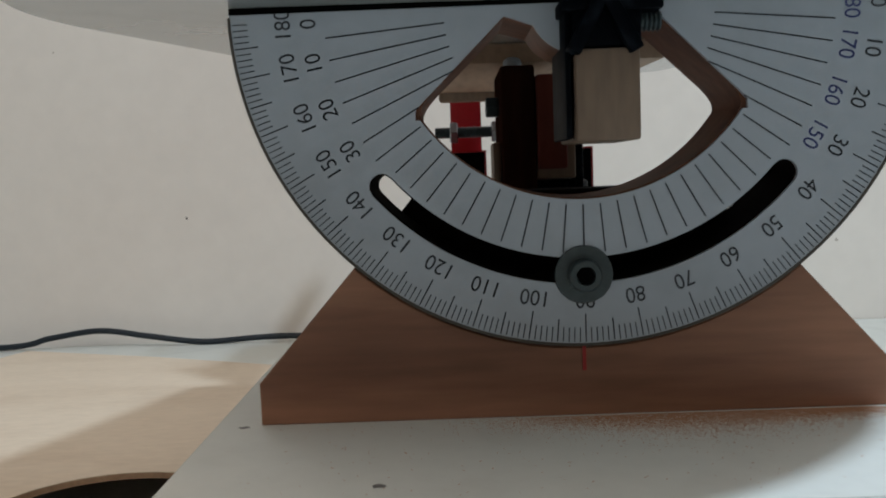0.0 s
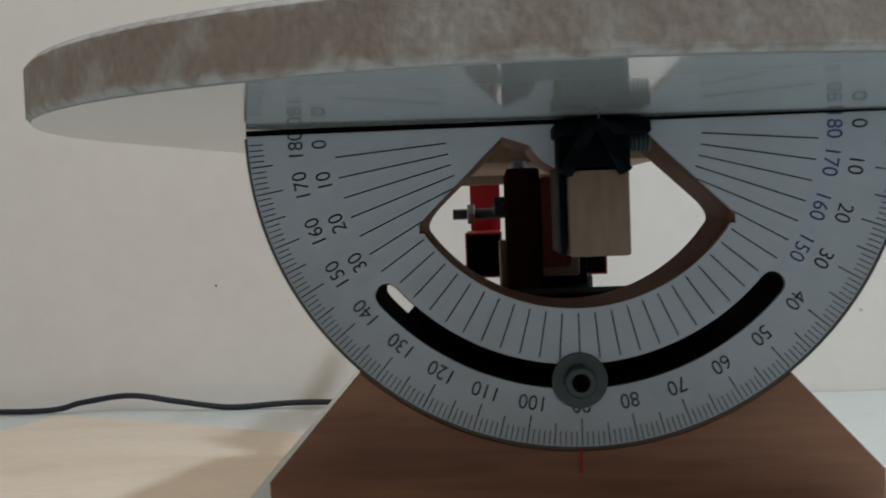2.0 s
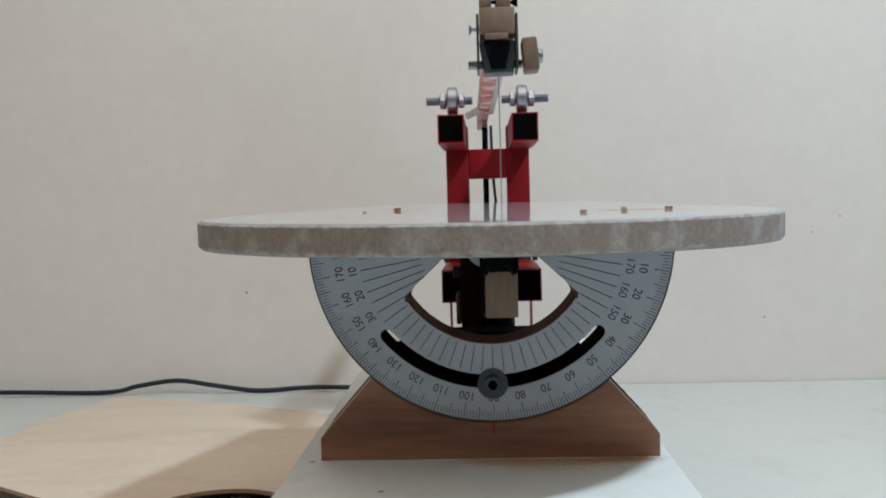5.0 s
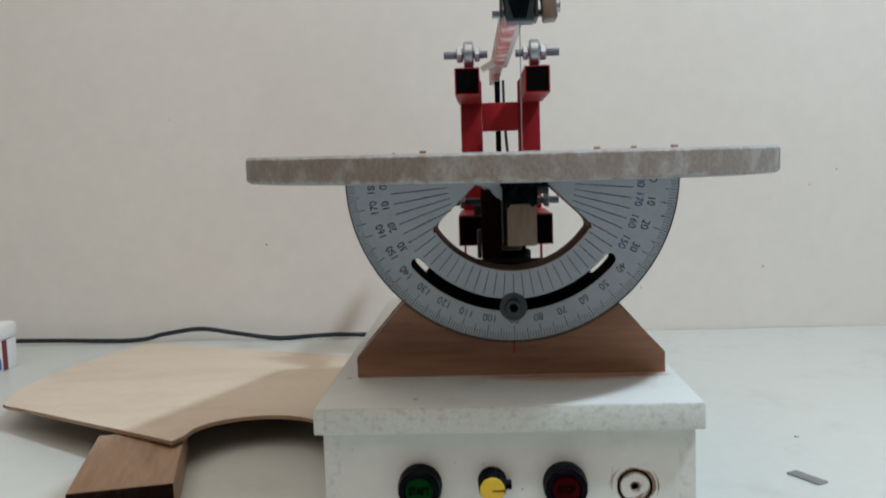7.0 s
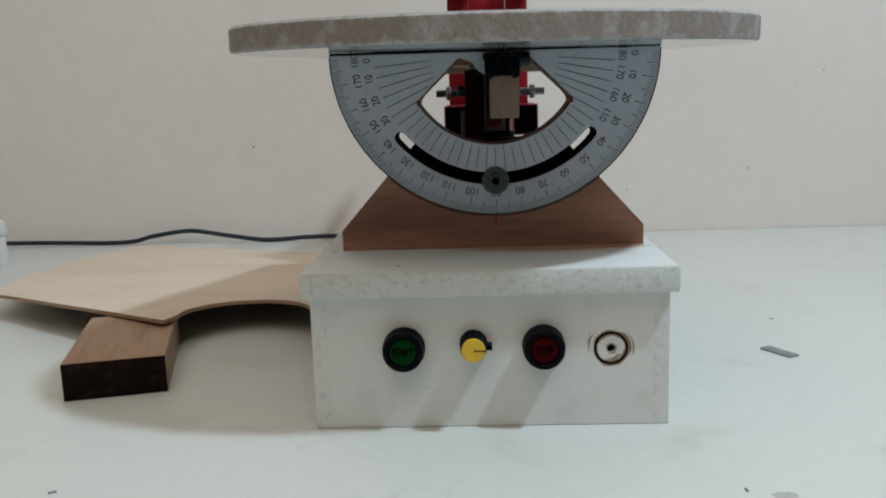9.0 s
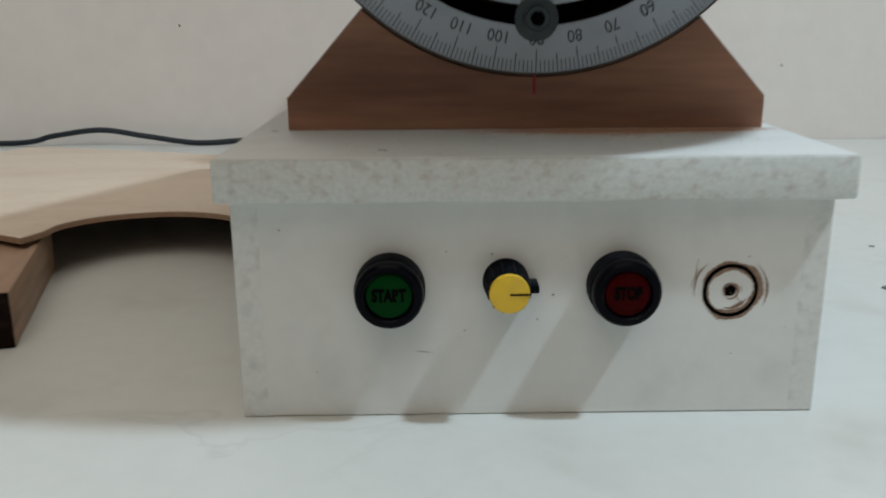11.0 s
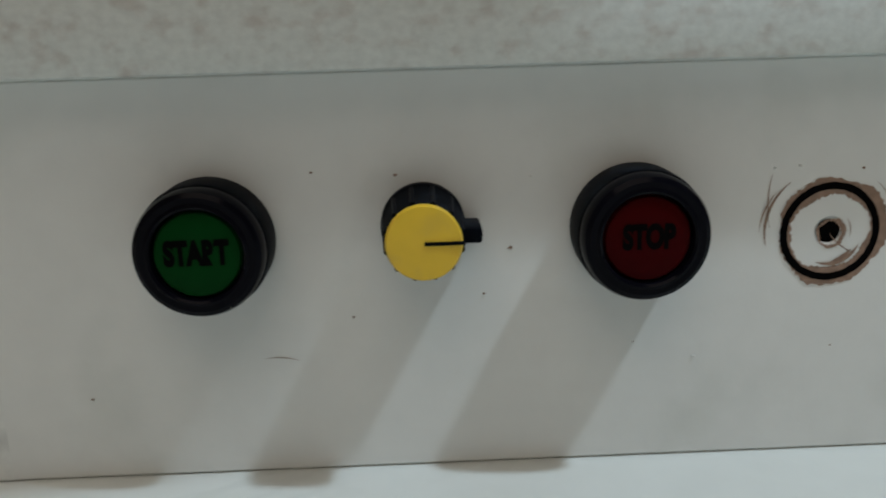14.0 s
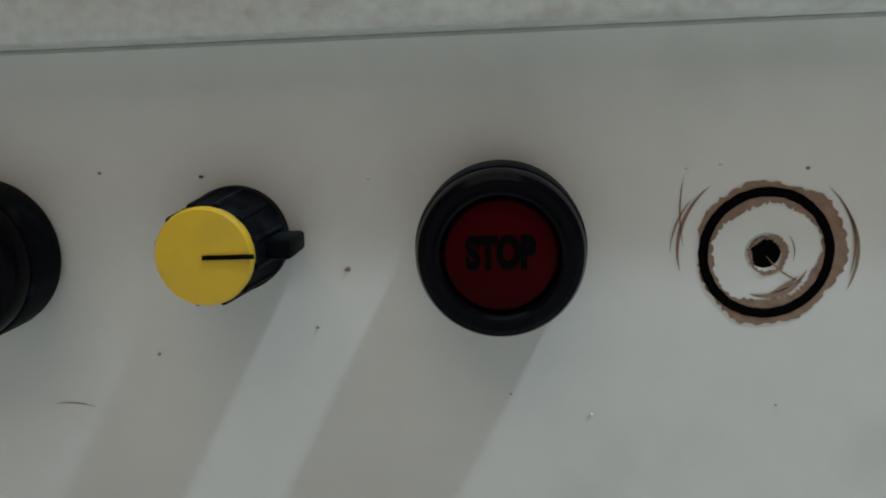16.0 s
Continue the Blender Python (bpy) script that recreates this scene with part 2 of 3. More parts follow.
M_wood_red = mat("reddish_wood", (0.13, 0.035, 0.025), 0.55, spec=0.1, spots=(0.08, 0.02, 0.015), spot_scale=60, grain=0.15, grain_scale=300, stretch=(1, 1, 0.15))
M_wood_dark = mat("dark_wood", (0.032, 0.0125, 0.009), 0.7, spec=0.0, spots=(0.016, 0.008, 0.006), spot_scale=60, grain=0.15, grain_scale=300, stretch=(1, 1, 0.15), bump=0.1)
M_wood_black = mat("slot_black_wood", (0.006, 0.004, 0.0035), 0.85, spec=0.1, grain=0.2, grain_scale=300)
M_wood_pale = mat("pale_brown_wood", (0.20, 0.14, 0.10), 0.6, spots=(0.145, 0.098, 0.068), spot_scale=60, grain=0.12, grain_scale=400, stretch=(1, 1, 0.2), bump=0.1)
M_offcut = mat("offcut_wood", (0.36, 0.24, 0.16), 0.6, spots=(0.26, 0.165, 0.105), spot_scale=50, grain=0.12, grain_scale=300, stretch=(1, 0.12, 1), bump=0.1)
M_offcut_end = mat("dark_end_grain", (0.010, 0.005, 0.004), 0.8, spec=0.1, grain=0.25, grain_scale=500, spots=(0.024, 0.013, 0.010), spot_scale=120, bump=0.2)
M_ply = mat("pale_plywood", (0.65, 0.56, 0.45), 0.6, spots=(0.58, 0.485, 0.38), spot_scale=16, spot_lo=0.45, spot_hi=0.7, grain=0.05, grain_scale=240, stretch=(0.4, 1, 1), bump=0.04)
M_ply_edge = mat("plywood_edge", (0.34, 0.22, 0.14), 0.7, grain=0.15, grain_scale=500)
M_plate = mat("brushed_scale_plate", (0.43, 0.475, 0.54), 0.42, spec=0.3, grain=0.02, grain_scale=200, spots=(0.39, 0.43, 0.485), spot_scale=30)
M_print = mat("black_print", (0.055, 0.06, 0.07), 0.7, spec=0.1, grain=0.05)
M_print_blue = mat("blue_print", (0.06, 0.075, 0.21), 0.5, grain=0.05)
M_red_mark = mat("red_pencil", (0.32, 0.02, 0.02), 0.6)
M_red = mat("red_enamel", (0.25, 0.007, 0.012), 0.45, spec=0.25, grain=0.05, spots=(0.17, 0.005, 0.009), spot_scale=60)
M_red_pale = mat("worn_red_enamel", (0.42, 0.10, 0.09), 0.4, spots=(0.62, 0.48, 0.44), spot_scale=70, spot_lo=0.45, spot_hi=0.62)
M_steel = mat("zinc_steel", (0.33, 0.36, 0.40), 0.38, metal=1.0, grain=0.06, grain_scale=600)
M_steel_pale = mat("pale_galvanised_strip", (0.50, 0.46, 0.44), 0.5, metal=0.3, grain=0.08, grain_scale=400)
M_strip = mat("dull_grey_metal", (0.22, 0.22, 0.22), 0.5, grain=0.1, grain_scale=500)
M_steel_dark = mat("oiled_steel", (0.045, 0.062, 0.068), 0.4, metal=0.25, grain=0.1, grain_scale=600)
M_hole = mat("dark_void", (0.0025, 0.0025, 0.0025), 0.95, spec=0.02)
M_black = mat("black_plastic", (0.002, 0.003, 0.005), 0.5, spec=0.03, grain=0.15, grain_scale=500, spots=(0.010, 0.013, 0.018), spot_scale=190)
M_black_gloss = mat("glossy_black_plastic", (0.002, 0.002, 0.004), 0.16, spec=0.06, grain=0.1)
M_green = mat("green_lens", (0.002, 0.036, 0.006), 0.35, spec=0.03, grain=0.06)
M_redlens = mat("dark_red_lens", (0.036, 0.0008, 0.0012), 0.35, spec=0.03, grain=0.06)
M_yellow = mat("yellow_plastic", (0.72, 0.47, 0.02), 0.4, grain=0.04, spots=(0.64, 0.42, 0.03), spot_scale=200)
M_cable = mat("dark_cable", (0.014, 0.021, 0.028), 0.45, spec=0.25)
M_scratch = mat("scratched_wood_fibre", (0.26, 0.17, 0.12), 0.8, grain=0.2, grain_scale=700, bump=0.2)
M_dust = mat("sawdust_stain", (0.50, 0.27, 0.16), 0.95, grain=0.1)
M_blade = mat("grey_blade_steel", (0.30, 0.31, 0.31), 0.4, metal=0.8, grain=0.1)
M_stain = mat("grey_bench_stain", (0.44, 0.45, 0.42), 0.5, grain=0.1, grain_scale=300)
M_card = mat("white_carton", (0.75, 0.75, 0.74), 0.5)
M_card_red = mat("maroon_print", (0.16, 0.02, 0.03), 0.5)
M_card_blue = mat("blue_carton_print", (0.05, 0.14, 0.42), 0.5)

# ---- room ----
WY = 0.640
WALL_SPECKS = ((-0.283, 0.119, 0.0011), (0.418, 0.192, 0.0016), (0.331, 0.076, 0.0016), (0.386, 0.175, 0.0013), (0.183, 0.053, 0.0014), (-0.398, 0.278, 0.0008))


def structure(name, bm, material, label, category):
    return tagged(link_bm(name, bm, material), label, category, kind="structure")


wall_n = structure("wall_north", box(-2.2, 2.2, WY, WY + 0.12, -0.75, 1.85, 0), M_wall, "plain cream painted plaster wall behind the workbench", "wall")


def wall_speck(x, z, r, seed):
    rnd = random.Random(seed)
    bm = bmesh.new()
    ring = [bm.verts.new((x + r * rnd.uniform(0.5, 1.3) * math.cos(k * 0.9), -0.00012 + WY, z + r * rnd.uniform(0.6, 2.0) * math.sin(k * 0.9))) for k in range(7)]
    bm.faces.new(ring)
    return bm


for k, (x, z, r) in enumerate(WALL_SPECKS):
    part("wall_speck", wall_speck(x, z, r, k), M_joint if k == 0 else M_speck, wall_n)
structure("wall_south", box(-2.2, 2.2, -2.55, -2.43, -0.75, 1.85, 0), M_room, "plain painted wall opposite the workbench", "wall")
structure("wall_west", box(-2.32, -2.2, -2.55, WY + 0.12, -0.75, 1.85, 0), M_room, "plain painted side wall of the room", "wall")
structure("wall_east", box(2.2, 2.32, -2.55, WY + 0.12, -0.75, 1.85, 0), M_room, "plain painted side wall of the room", "wall")
structure("ceiling", box(-2.32, 2.32, -2.55, WY + 0.12, 1.85, 1.95, 0), M_room, "plain white painted ceiling", "ceiling")
structure("floor", box(-2.32, 2.32, -2.55, WY + 0.12, -0.85, -0.75, 0), M_floor, "plain tiled room floor", "floor")

bench = thing("workbench", "white laminate workbench top with faint scratches and smudges", "workbench")
part("tabletop", box(-1.5, 1.5, -0.75, WY - 0.0015, -0.03, 0.0, 0.002), M_table, bench)
for lx in (-1.42, 1.42):
    for ly in (-0.68, 0.56):
        part("leg", box(lx - 0.03, lx + 0.03, ly - 0.03, ly + 0.03, -0.75, -0.03, 0.003), M_room, bench)

# ---- control box ----
W2, BH = 0.095, 0.0737
cbox = thing("control_box", "white laminate control box with a scuffed overhanging lid", "control box")
BACK = 0.45
part("front_panel", prism([(-W2, 0.0), (W2, 0.0), (W2, BH), (-W2, BH)], 0.0, 0.012,
                          holes=[arc(0.0641, 0.0427, 0.0022, 0, 345, 23)], bevel=0.0006), M_box, cbox)
part("side_panel", box(-W2 + 0.0005, -W2 + 0.012, 0.0122, BACK, 0, BH, 0.0006), M_box, cbox)
part("side_panel", box(W2 - 0.012, W2 - 0.0005, 0.0122, BACK, 0, BH, 0.0006), M_box, cbox)
part("back_panel", box(-W2 + 0.0122, W2 - 0.0122, BACK - 0.012, BACK, 0, BH, 0.0006), M_box, cbox)
part("lid", box(-0.0985, 0.0985, -0.0072, BACK + 0.006, BH + 0.00005, 0.0875, 0.0012), M_edge, cbox, "white lid with scuffed grey edge")
part("lid_skin", box(-0.0975, 0.0975, -0.0062, BACK + 0.005, 0.0872, 0.0877, 0.0002), M_lid, cbox)
for x0, x1 in ((-W2 + 0.0003, -W2 + 0.0085), (W2 - 0.0085, W2 - 0.0003)):
    part("edging_strip", box(x0, x1, -0.00004, 0.004, 0.0004, BH - 0.0004, 0), M_edge_light, cbox, "worn edge strip")
# black cylinder added in the drilled hole to imitate its inner shade
part("hole_shade", lathe([(0.00225, -0.010), (0.00225, -0.0006)], "y", 20, (0.0641, 0, 0.0427)), M_hole, cbox)


def ring_lathe(profile, axis, n):
    """A turned ring, open in the middle."""
    bm = lathe(profile, axis, n)
    bmesh.ops.delete(bm, geom=[f for f in bm.faces if len(f.verts) > 4], context="FACES_ONLY")
    return bm


def push_button(x, z, lens, label):
    b = part("push_button", lathe([(0.0106, 0), (0.0111, 0.0005), (0.0112, 0.0012), (0.0112, 0.0070), (0.0110, 0.0080), (0.0096, 0.0081)], "y", 64), M_black, cbox, label)
    b.location = (x, 0, z)
    part("bezel", ring_lathe([(0.0100, 0.0078), (0.0108, 0.0081), (0.0108, 0.0104), (0.0104, 0.0114), (0.0096, 0.0119), (0.0086, 0.0119), (0.0079, 0.0115), (0.0074, 0.0104)], "y", 64), M_black_gloss, b,
         "glossy black bezel")
    part("lens", lathe([(0.0073, 0.0096), (0.0073, 0.0106), (0.0069, 0.0113), (0.0055, 0.0117), (0.003, 0.0118)], "y", 48), lens, b)
    part("rim", ring_lathe([(0.0075, 0.0108), (0.0077, 0.0119), (0.0081, 0.0122), (0.0086, 0.0120), (0.0088, 0.0114)], "y", 48), M_black_gloss, b)
    return b


def text_bm(s, size, weight=0.00014):
    cu = bpy.data.curves.new("t", "FONT")
    cu.offset = weight
    cu.body, cu.size, cu.align_x, cu.align_y = s, size, "CENTER", "CENTER"
    ob = bpy.data.objects.new("t", cu)
    me = bpy.data.meshes.new_from_object(ob)
    bm = bmesh.new()
    bm.from_mesh(me)
    bpy.data.objects.remove(ob)
    bpy.data.meshes.remove(me)
    return bm


green = push_button(-0.0454, 0.0454, M_green, "black push button with green START lens")
red = push_button(0.0284, 0.0454, M_redlens, "black push button with dark red STOP lens")
for btn, word in ((green, "START"), (red, "STOP")):
    bm = moved(text_bm(word, 0.0034, 0.0002), Matrix.Translation((0, -0.01195, 0.0003)) @ pose(0, 0, 0, 90) @ Matrix.Diagonal((1.05, 1.6, 1, 1)))
    part("word", bm, M_hole, btn)

# knob with yellow cap
knob = part("dial_knob", lathe([(0.0074, 0), (0.0074, 0.002), (0.0069, 0.003), (0.0064, 0.0125), (0.0060, 0.0135)], "y", 48), M_black, cbox, "black ribbed dial knob with yellow cap")
knob.location = (-0.0085, 0, 0.0468)
part("pointer", moved(box(0.0050, 0.0098, -0.0095, -0.0010, -0.0013, 0.0013, 0.0005), pose(0, 0, 0, 0, 2, 0)), M_black, knob)
part("cap", lathe([(0.0062, 0.0130), (0.0063, 0.0142), (0.0060, 0.0148), (0.0035, 0.0150)], "y", 48), M_yellow, knob, "bright yellow cap")
part("mark", box(0.0001, 0.0066, -0.01525, -0.0149, -0.00028, 0.00028, 0), M_black, knob)
for k in range(12):
    a = 2 * math.pi * (k + 0.5) / 12
    c, s = math.cos(a), math.sin(a)
    part("rib", rod((0.0069 * c, -0.0025, 0.0069 * s), (0.0063 * c, -0.0132, 0.0063 * s), 0.0005, 6), M_black, knob)


# circular saw groove round a drilled hole
def ring_bm(r0, r1, y, cx, cz, rough=0.0, n=96, seed=1):
    rnd = random.Random(seed)
    bm = bmesh.new()
    inn, out = [], []
    for i in range(n):
        a = 2 * math.pi * i / n
        k0, k1 = r0 + rnd.uniform(-rough, rough), r1 + rnd.uniform(-rough, rough)
        inn.append(bm.verts.new((cx + k0 * math.cos(a), y, cz + k0 * math.sin(a))))
        out.append(bm.verts.new((cx + k1 * math.cos(a), y, cz + k1 * math.sin(a))))
    for i in range(n):
        bm.faces.new((inn[i], inn[(i + 1) % n], out[(i + 1) % n], out[i]))
    return bm


GX, GZ = 0.0641, 0.0427


def wobbly_ring(r0, r1, y, cx, cz, n=120, seed=1, low=0.0006, fine=0.00025):
    rnd = random.Random(seed)
    ph = [rnd.uniform(0, 6.28) for _ in range(6)]
    bm = bmesh.new()
    inn, out = [], []
    for i in range(n):
        a = 2 * math.pi * i / n
        w = low * (math.sin(a + ph[0]) + 0.6 * math.sin(3 * a + ph[1]) + 0.4 * math.sin(7 * a + ph[2]))
        v = low * (math.sin(2 * a + ph[3]) + 0.6 * math.sin(5 * a + ph[4]))
        k0, k1 = r0 + 0.6 * v + rnd.uniform(-fine, fine), r1 + w + rnd.uniform(-fine, fine)
        inn.append(bm.verts.new((cx + k0 * math.cos(a), y, cz + k0 * math.sin(a))))
        out.append(bm.verts.new((cx + k1 * math.cos(a), y, cz + k1 * math.sin(a))))
    for i in range(n):
        bm.faces.new((inn[i], inn[(i + 1) % n], out[(i + 1) % n], out[i]))
    return bm


def scratch(cx, cz, r, a0, a1, w, y=-0.00016):
    """A thin curved scratch that tapers to both ends."""
    bm = bmesh.new()
    n, last = 18, None
    for i in range(n + 1):
        a, k = radians(a0 + (a1 - a0) * i / n), w * (0.15 + math.sin(math.pi * i / n))
        pair = [bm.verts.new((cx + (r + e * k) * math.cos(a), y, cz + (r + e * k) * math.sin(a))) for e in (-1, 1)]
        if last:
            bm.faces.new((last[0], last[1], pair[1], pair[0]))
        last = pair
    return bm


part("worn_ring", wobbly_ring(0.0069, 0.0099, -0.00012, GX, GZ, seed=4), M_scratch, cbox, "brown ring scratched through the laminate")
part("groove", ring_bm(0.0077, 0.0090, -0.0002, GX, GZ, 0.00006, seed=5), M_hole, cbox, "black circular saw groove")
part("hole_chip", wobbly_ring(0.0021, 0.0027, -0.00012, GX + 0.0001, GZ - 0.0003, seed=8, low=0.0002, fine=0.0002), M_scratch, cbox)
for q in ((GX + 0.0005, GZ + 0.0004, 0.0112, -20, 48, 0.00016), (GX + 0.0012, GZ - 0.0002, 0.0109, -28, 35, 0.00022), (GX - 0.0008, GZ + 0.0006, 0.0110, 128, 195, 0.00022),
          (GX - 0.0012, GZ, 0.0116, 140, 178, 0.00012), (GX + 0.012, GZ + 0.006, 0.0235, 168, 192, 0.00010), (GX, GZ, 0.0060, -110, -25, 0.00035), (GX - 0.001, GZ + 0.001, 0.0068, -75, -40, 0.0003),
          (GX + 0.0002, GZ, 0.0036, -20, 40, 0.00008), (GX + 0.009, GZ + 0.006, 0.0110, 215, 250, 0.00010), (-0.036, 0.0108, 0.012, 70, 100, 0.00008)):
    part("scratch", scratch(*q), M_scratch, cbox)


def fleck(x, z, r, material, seed):
    rnd = random.Random(seed)
    bm = bmesh.new()
    ring = [bm.verts.new((x + r * rnd.uniform(0.6, 1.3) * math.cos(k * 0.785), -0.0001, z + r * rnd.uniform(0.4, 0.9) * math.sin(k * 0.785))) for k in range(8)]
    top = bm.verts.new((x, -0.0005, z))
    for k in range(8):
        bm.faces.new((ring[k], ring[(k + 1) % 8], top))
    return bm


for k, (x, z, r) in enumerate(((-0.0130, 0.0556, 0.0005), (0.0693, 0.0540, 0.0005), (0.0105, 0.0545, 0.0004), (0.0535, 0.0545, 0.0005), (0.0580, 0.0548, 0.0005),
                               (0.0068, 0.0418, 0.0006), (0.0405, 0.0200, 0.0005), (0.0292, 0.0232, 0.0003), (-0.0215, 0.0300, 0.0004), (0.0660, 0.0210, 0.0003), (0.0020, 0.0335, 0.0004),
                               (-0.0700, 0.0160, 0.0004), (-0.0275, 0.0565, 0.0004), (-0.0800, 0.0640, 0.0005), (0.0830, 0.0300, 0.0004))):
    part("fleck", fleck(x, z, r * 0.75, None, k), M_box if k in (3, 4, 2, 6) else M_scratch, cbox)

# ---- wooden base ----
base = thing("wooden_trunnion_base", "brown hardwood trapezoid base standing on the box lid", "saw base")
LZ = 0.0877
CX, CZ, R = 0.0065, 0.2014, 0.0932
CW = 0.2005
SLOPE = 1.14


def trapezoid(top):
    h = top - 0.0995
    return [(-0.0847, LZ), (0.0918, LZ), (0.0918, 0.0995), (0.0918 - h / SLOPE, top), (-0.0847 + h / SLOPE, top), (-0.0847, 0.0995)]


# front layer with a round cradle
cr = R + 0.0012
hyp = [p for p in arc(CX, CZ, cr, -90 + 60, -90 - 60, 40)]
pts_l = lambda z: -0.0847 + (z - 0.0995) / SLOPE
pts_r = lambda z: 0.0918 - (z - 0.0995) / SLOPE
keep = [p for p in hyp if pts_l(p[1]) < p[0] < pts_r(p[1])]
part("front_board", prism([(-0.0847, LZ), (0.0918, LZ), (0.0918, 0.0995)] + keep + [(-0.0847, 0.0995)], 0.0577, 0.0842, bevel=0.0004), M_wood, base)
# rear board is black in colour, standing in for shade behind the slot
part("rear_board", prism(trapezoid(0.150), 0.0846, 0.1060, bevel=0.0005), M_wood_black, base, "rear board coloured black for the slot's shade")
part("index_mark", box(0.0056, 0.0066, 0.0573, 0.0580, 0.1005, 0.1075, 0), M_red_mark, base, "short red pencil index line")

# ---- tilting table ----
table = thing("tilting_saw_table", "white laminate saw table with round front on a protractor half-disc", "saw table")
TX, TY, TA, TF = 0.0050, 0.0550, 0.1455, 0.1040
TAPER_Y, TAPER, REAR_Y, CORNER = 0.078, 0.30, 0.3050, 0.012
TILT = Matrix.Translation((0, 0.056, 0.2003)) @ pose(0, 0, 0.0017, 1.05, 0.40, 0) @ Matrix.Translation((0, -0.056, -0.2003))


def table_plan(k):
    """Outline of the table top, drawn in by k: a round front, tapering sides and a straight rear edge."""
    half = [((TA - k) * math.cos(radians(d)), TY + (TF - k) * math.sin(radians(d))) for d in range(-90, 1, 2)]
    half += [(TA - k - 0.0006 * i * i / 6.25, TY + (TAPER_Y - TY) * i / 5) for i in range(1, 6)]
    w = TA - k - TAPER * (REAR_Y - CORNER - TAPER_Y)
    half += [(w, REAR_Y - CORNER)]
    half += [(w - CORNER * (1 - math.cos(radians(d))), REAR_Y - k - CORNER * (1 - math.sin(radians(d)))) for d in range(15, 91, 15)]
    return [(TX + x, y) for x, y in half] + [(TX - x, y) for x, y in reversed(half[1:])]


def top_slab(z0, z1, inset=0.0, bevel=0.0):
    """The table top between two heights."""
    bm = bmesh.new()
    levels = [(z0, inset + bevel), (z0 + bevel, inset), (z1 - bevel, inset), (z1, inset + bevel)] if bevel else [(z0, inset), (z1, inset)]
    rings = [[bm.verts.new((x, y, z)) for x, y in table_plan(k)] for z, k in levels]
    n = len(rings[0])
    for a, b in zip(rings, rings[1:]):
        for i in range(n):
            bm.faces.new((a[i], a[(i + 1) % n], b[(i + 1) % n], b[i]))
    bm.faces.new(rings[0])
    bm.faces.new(rings[-1])
    return bm


part("round_top", top_slab(0.2003, 0.2135, 0.0, 0.0011), M_disc_edge, table, "board with rough raw edge").matrix_local = TILT
part("top_laminate", moved(top_slab(0.2132, 0.2138, 0.0012), TILT), M_disc, table, "glossy white laminate skin")
part("underside_laminate", moved(top_slab(0.1999, 0.2006, 0.0012), TILT), M_disc_shade, table, "glossy white laminate skin")
# added panel: its tan colour imitates a reflection in the glossy underside
part("reflection_panel", moved(box(-0.034, 0.052, 0.150, 0.3090, 0.1925, 0.1997, 0.0006), TILT), M_offcut, table, "light brown panel standing in for the underside's reflection")
part("rear_cleat", box(-0.035, 0.0525, 0.3092, 0.3142, 0.1938, 0.2105, 0.002), M_wood_pale, table, "brown wooden rear cleat")

PY = 0.0562
win = [(CX - 0.020, CW - 0.003), (CX - 0.0424, CW - 0.0248), (CX - 0.0445, CW - 0.0272), (CX - 0.0446, CW - 0.0297)] + arc(CX, CW, 0.0525, 214.5, 325.5, 40) + \
      [(CX + 0.0446, CW - 0.0297), (CX + 0.0445, CW - 0.0272), (CX + 0.0424, CW - 0.0248), (CX + 0.020, CW - 0.003)] + arc(CX, CW, 0.0135, -25, -155, 14)
SR0, SR1 = 0.0684, 0.0756
SM, SC = (SR0 + SR1) / 2, (SR1 - SR0) / 2


def slot_loop(k):
    """The curved slot, drawn in by k."""
    r0, r1, c = SR0 + k, SR1 - k, SC - k
    ends = [(CX + SM * math.cos(radians(a)), CW + SM * math.sin(radians(a))) for a in (319, 221)]
    return arc(CX, CW, r1, 221, 319, 50) + arc(*ends[0], c, 319 + 30, 319 + 150, 6) + arc(CX, CW, r0, 319, 221, 50) + arc(*ends[1], c, 221 + 210, 221 + 330, 6)


slot = slot_loop(0)
half = arc(CX, CZ, R - 0.0008, 180, 360, 90)
half_wood = [(x, min(z, CZ - 0.0008)) for x, z in half]
half_plate = [(x, min(z, CZ - 0.0009)) for x, z in arc(CX, CZ, R, 180, 360, 120)]


def rounded_window():
    """The opening in the wood behind the plate: its side corners are rounded."""
    loop = [(CX - 0.0200, CW - 0.0035)]
    for side in (-1, 1):
        p0, p1, p2 = (0.0392, 0.0217), (0.0450, 0.0274), (0.0425, 0.0300)
        bend = [((1 - u) ** 2 * p0[0] + 2 * u * (1 - u) * p1[0] + u * u * p2[0], (1 - u) ** 2 * p0[1] + 2 * u * (1 - u) * p1[1] + u * u * p2[1]) for u in (0, 0.15, 0.3, 0.45, 0.6, 0.75, 0.9, 1)]
        bend = [(CX + side * x, CW - z) for x, z in bend]
        loop += bend if side < 0 else arc(CX, CW, 0.0520, 216, 324, 40) + bend[::-1]
    return loop + [(CX + 0.0200, CW - 0.0035)] + arc(CX, CW, 0.0135, -25, -155, 14)


part("half_disc", prism(half_wood, PY + 0.0013, PY + 0.0278, holes=[rounded_window(), slot]), M_wood_disc, table, "brown wooden half-disc")
# thin sleeve that makes the slot walls black
part("slot_lining", prism(slot_loop(0.00003), PY + 0.0014, PY + 0.0277, holes=[slot_loop(0.0004)]), M_wood_black, table, "black slot walls")
plate = part("protractor_plate", prism(half_plate, PY, PY + 0.0012, holes=[win, slot]), M_plate, table, "grey-white protractor scale plate with printed degrees")
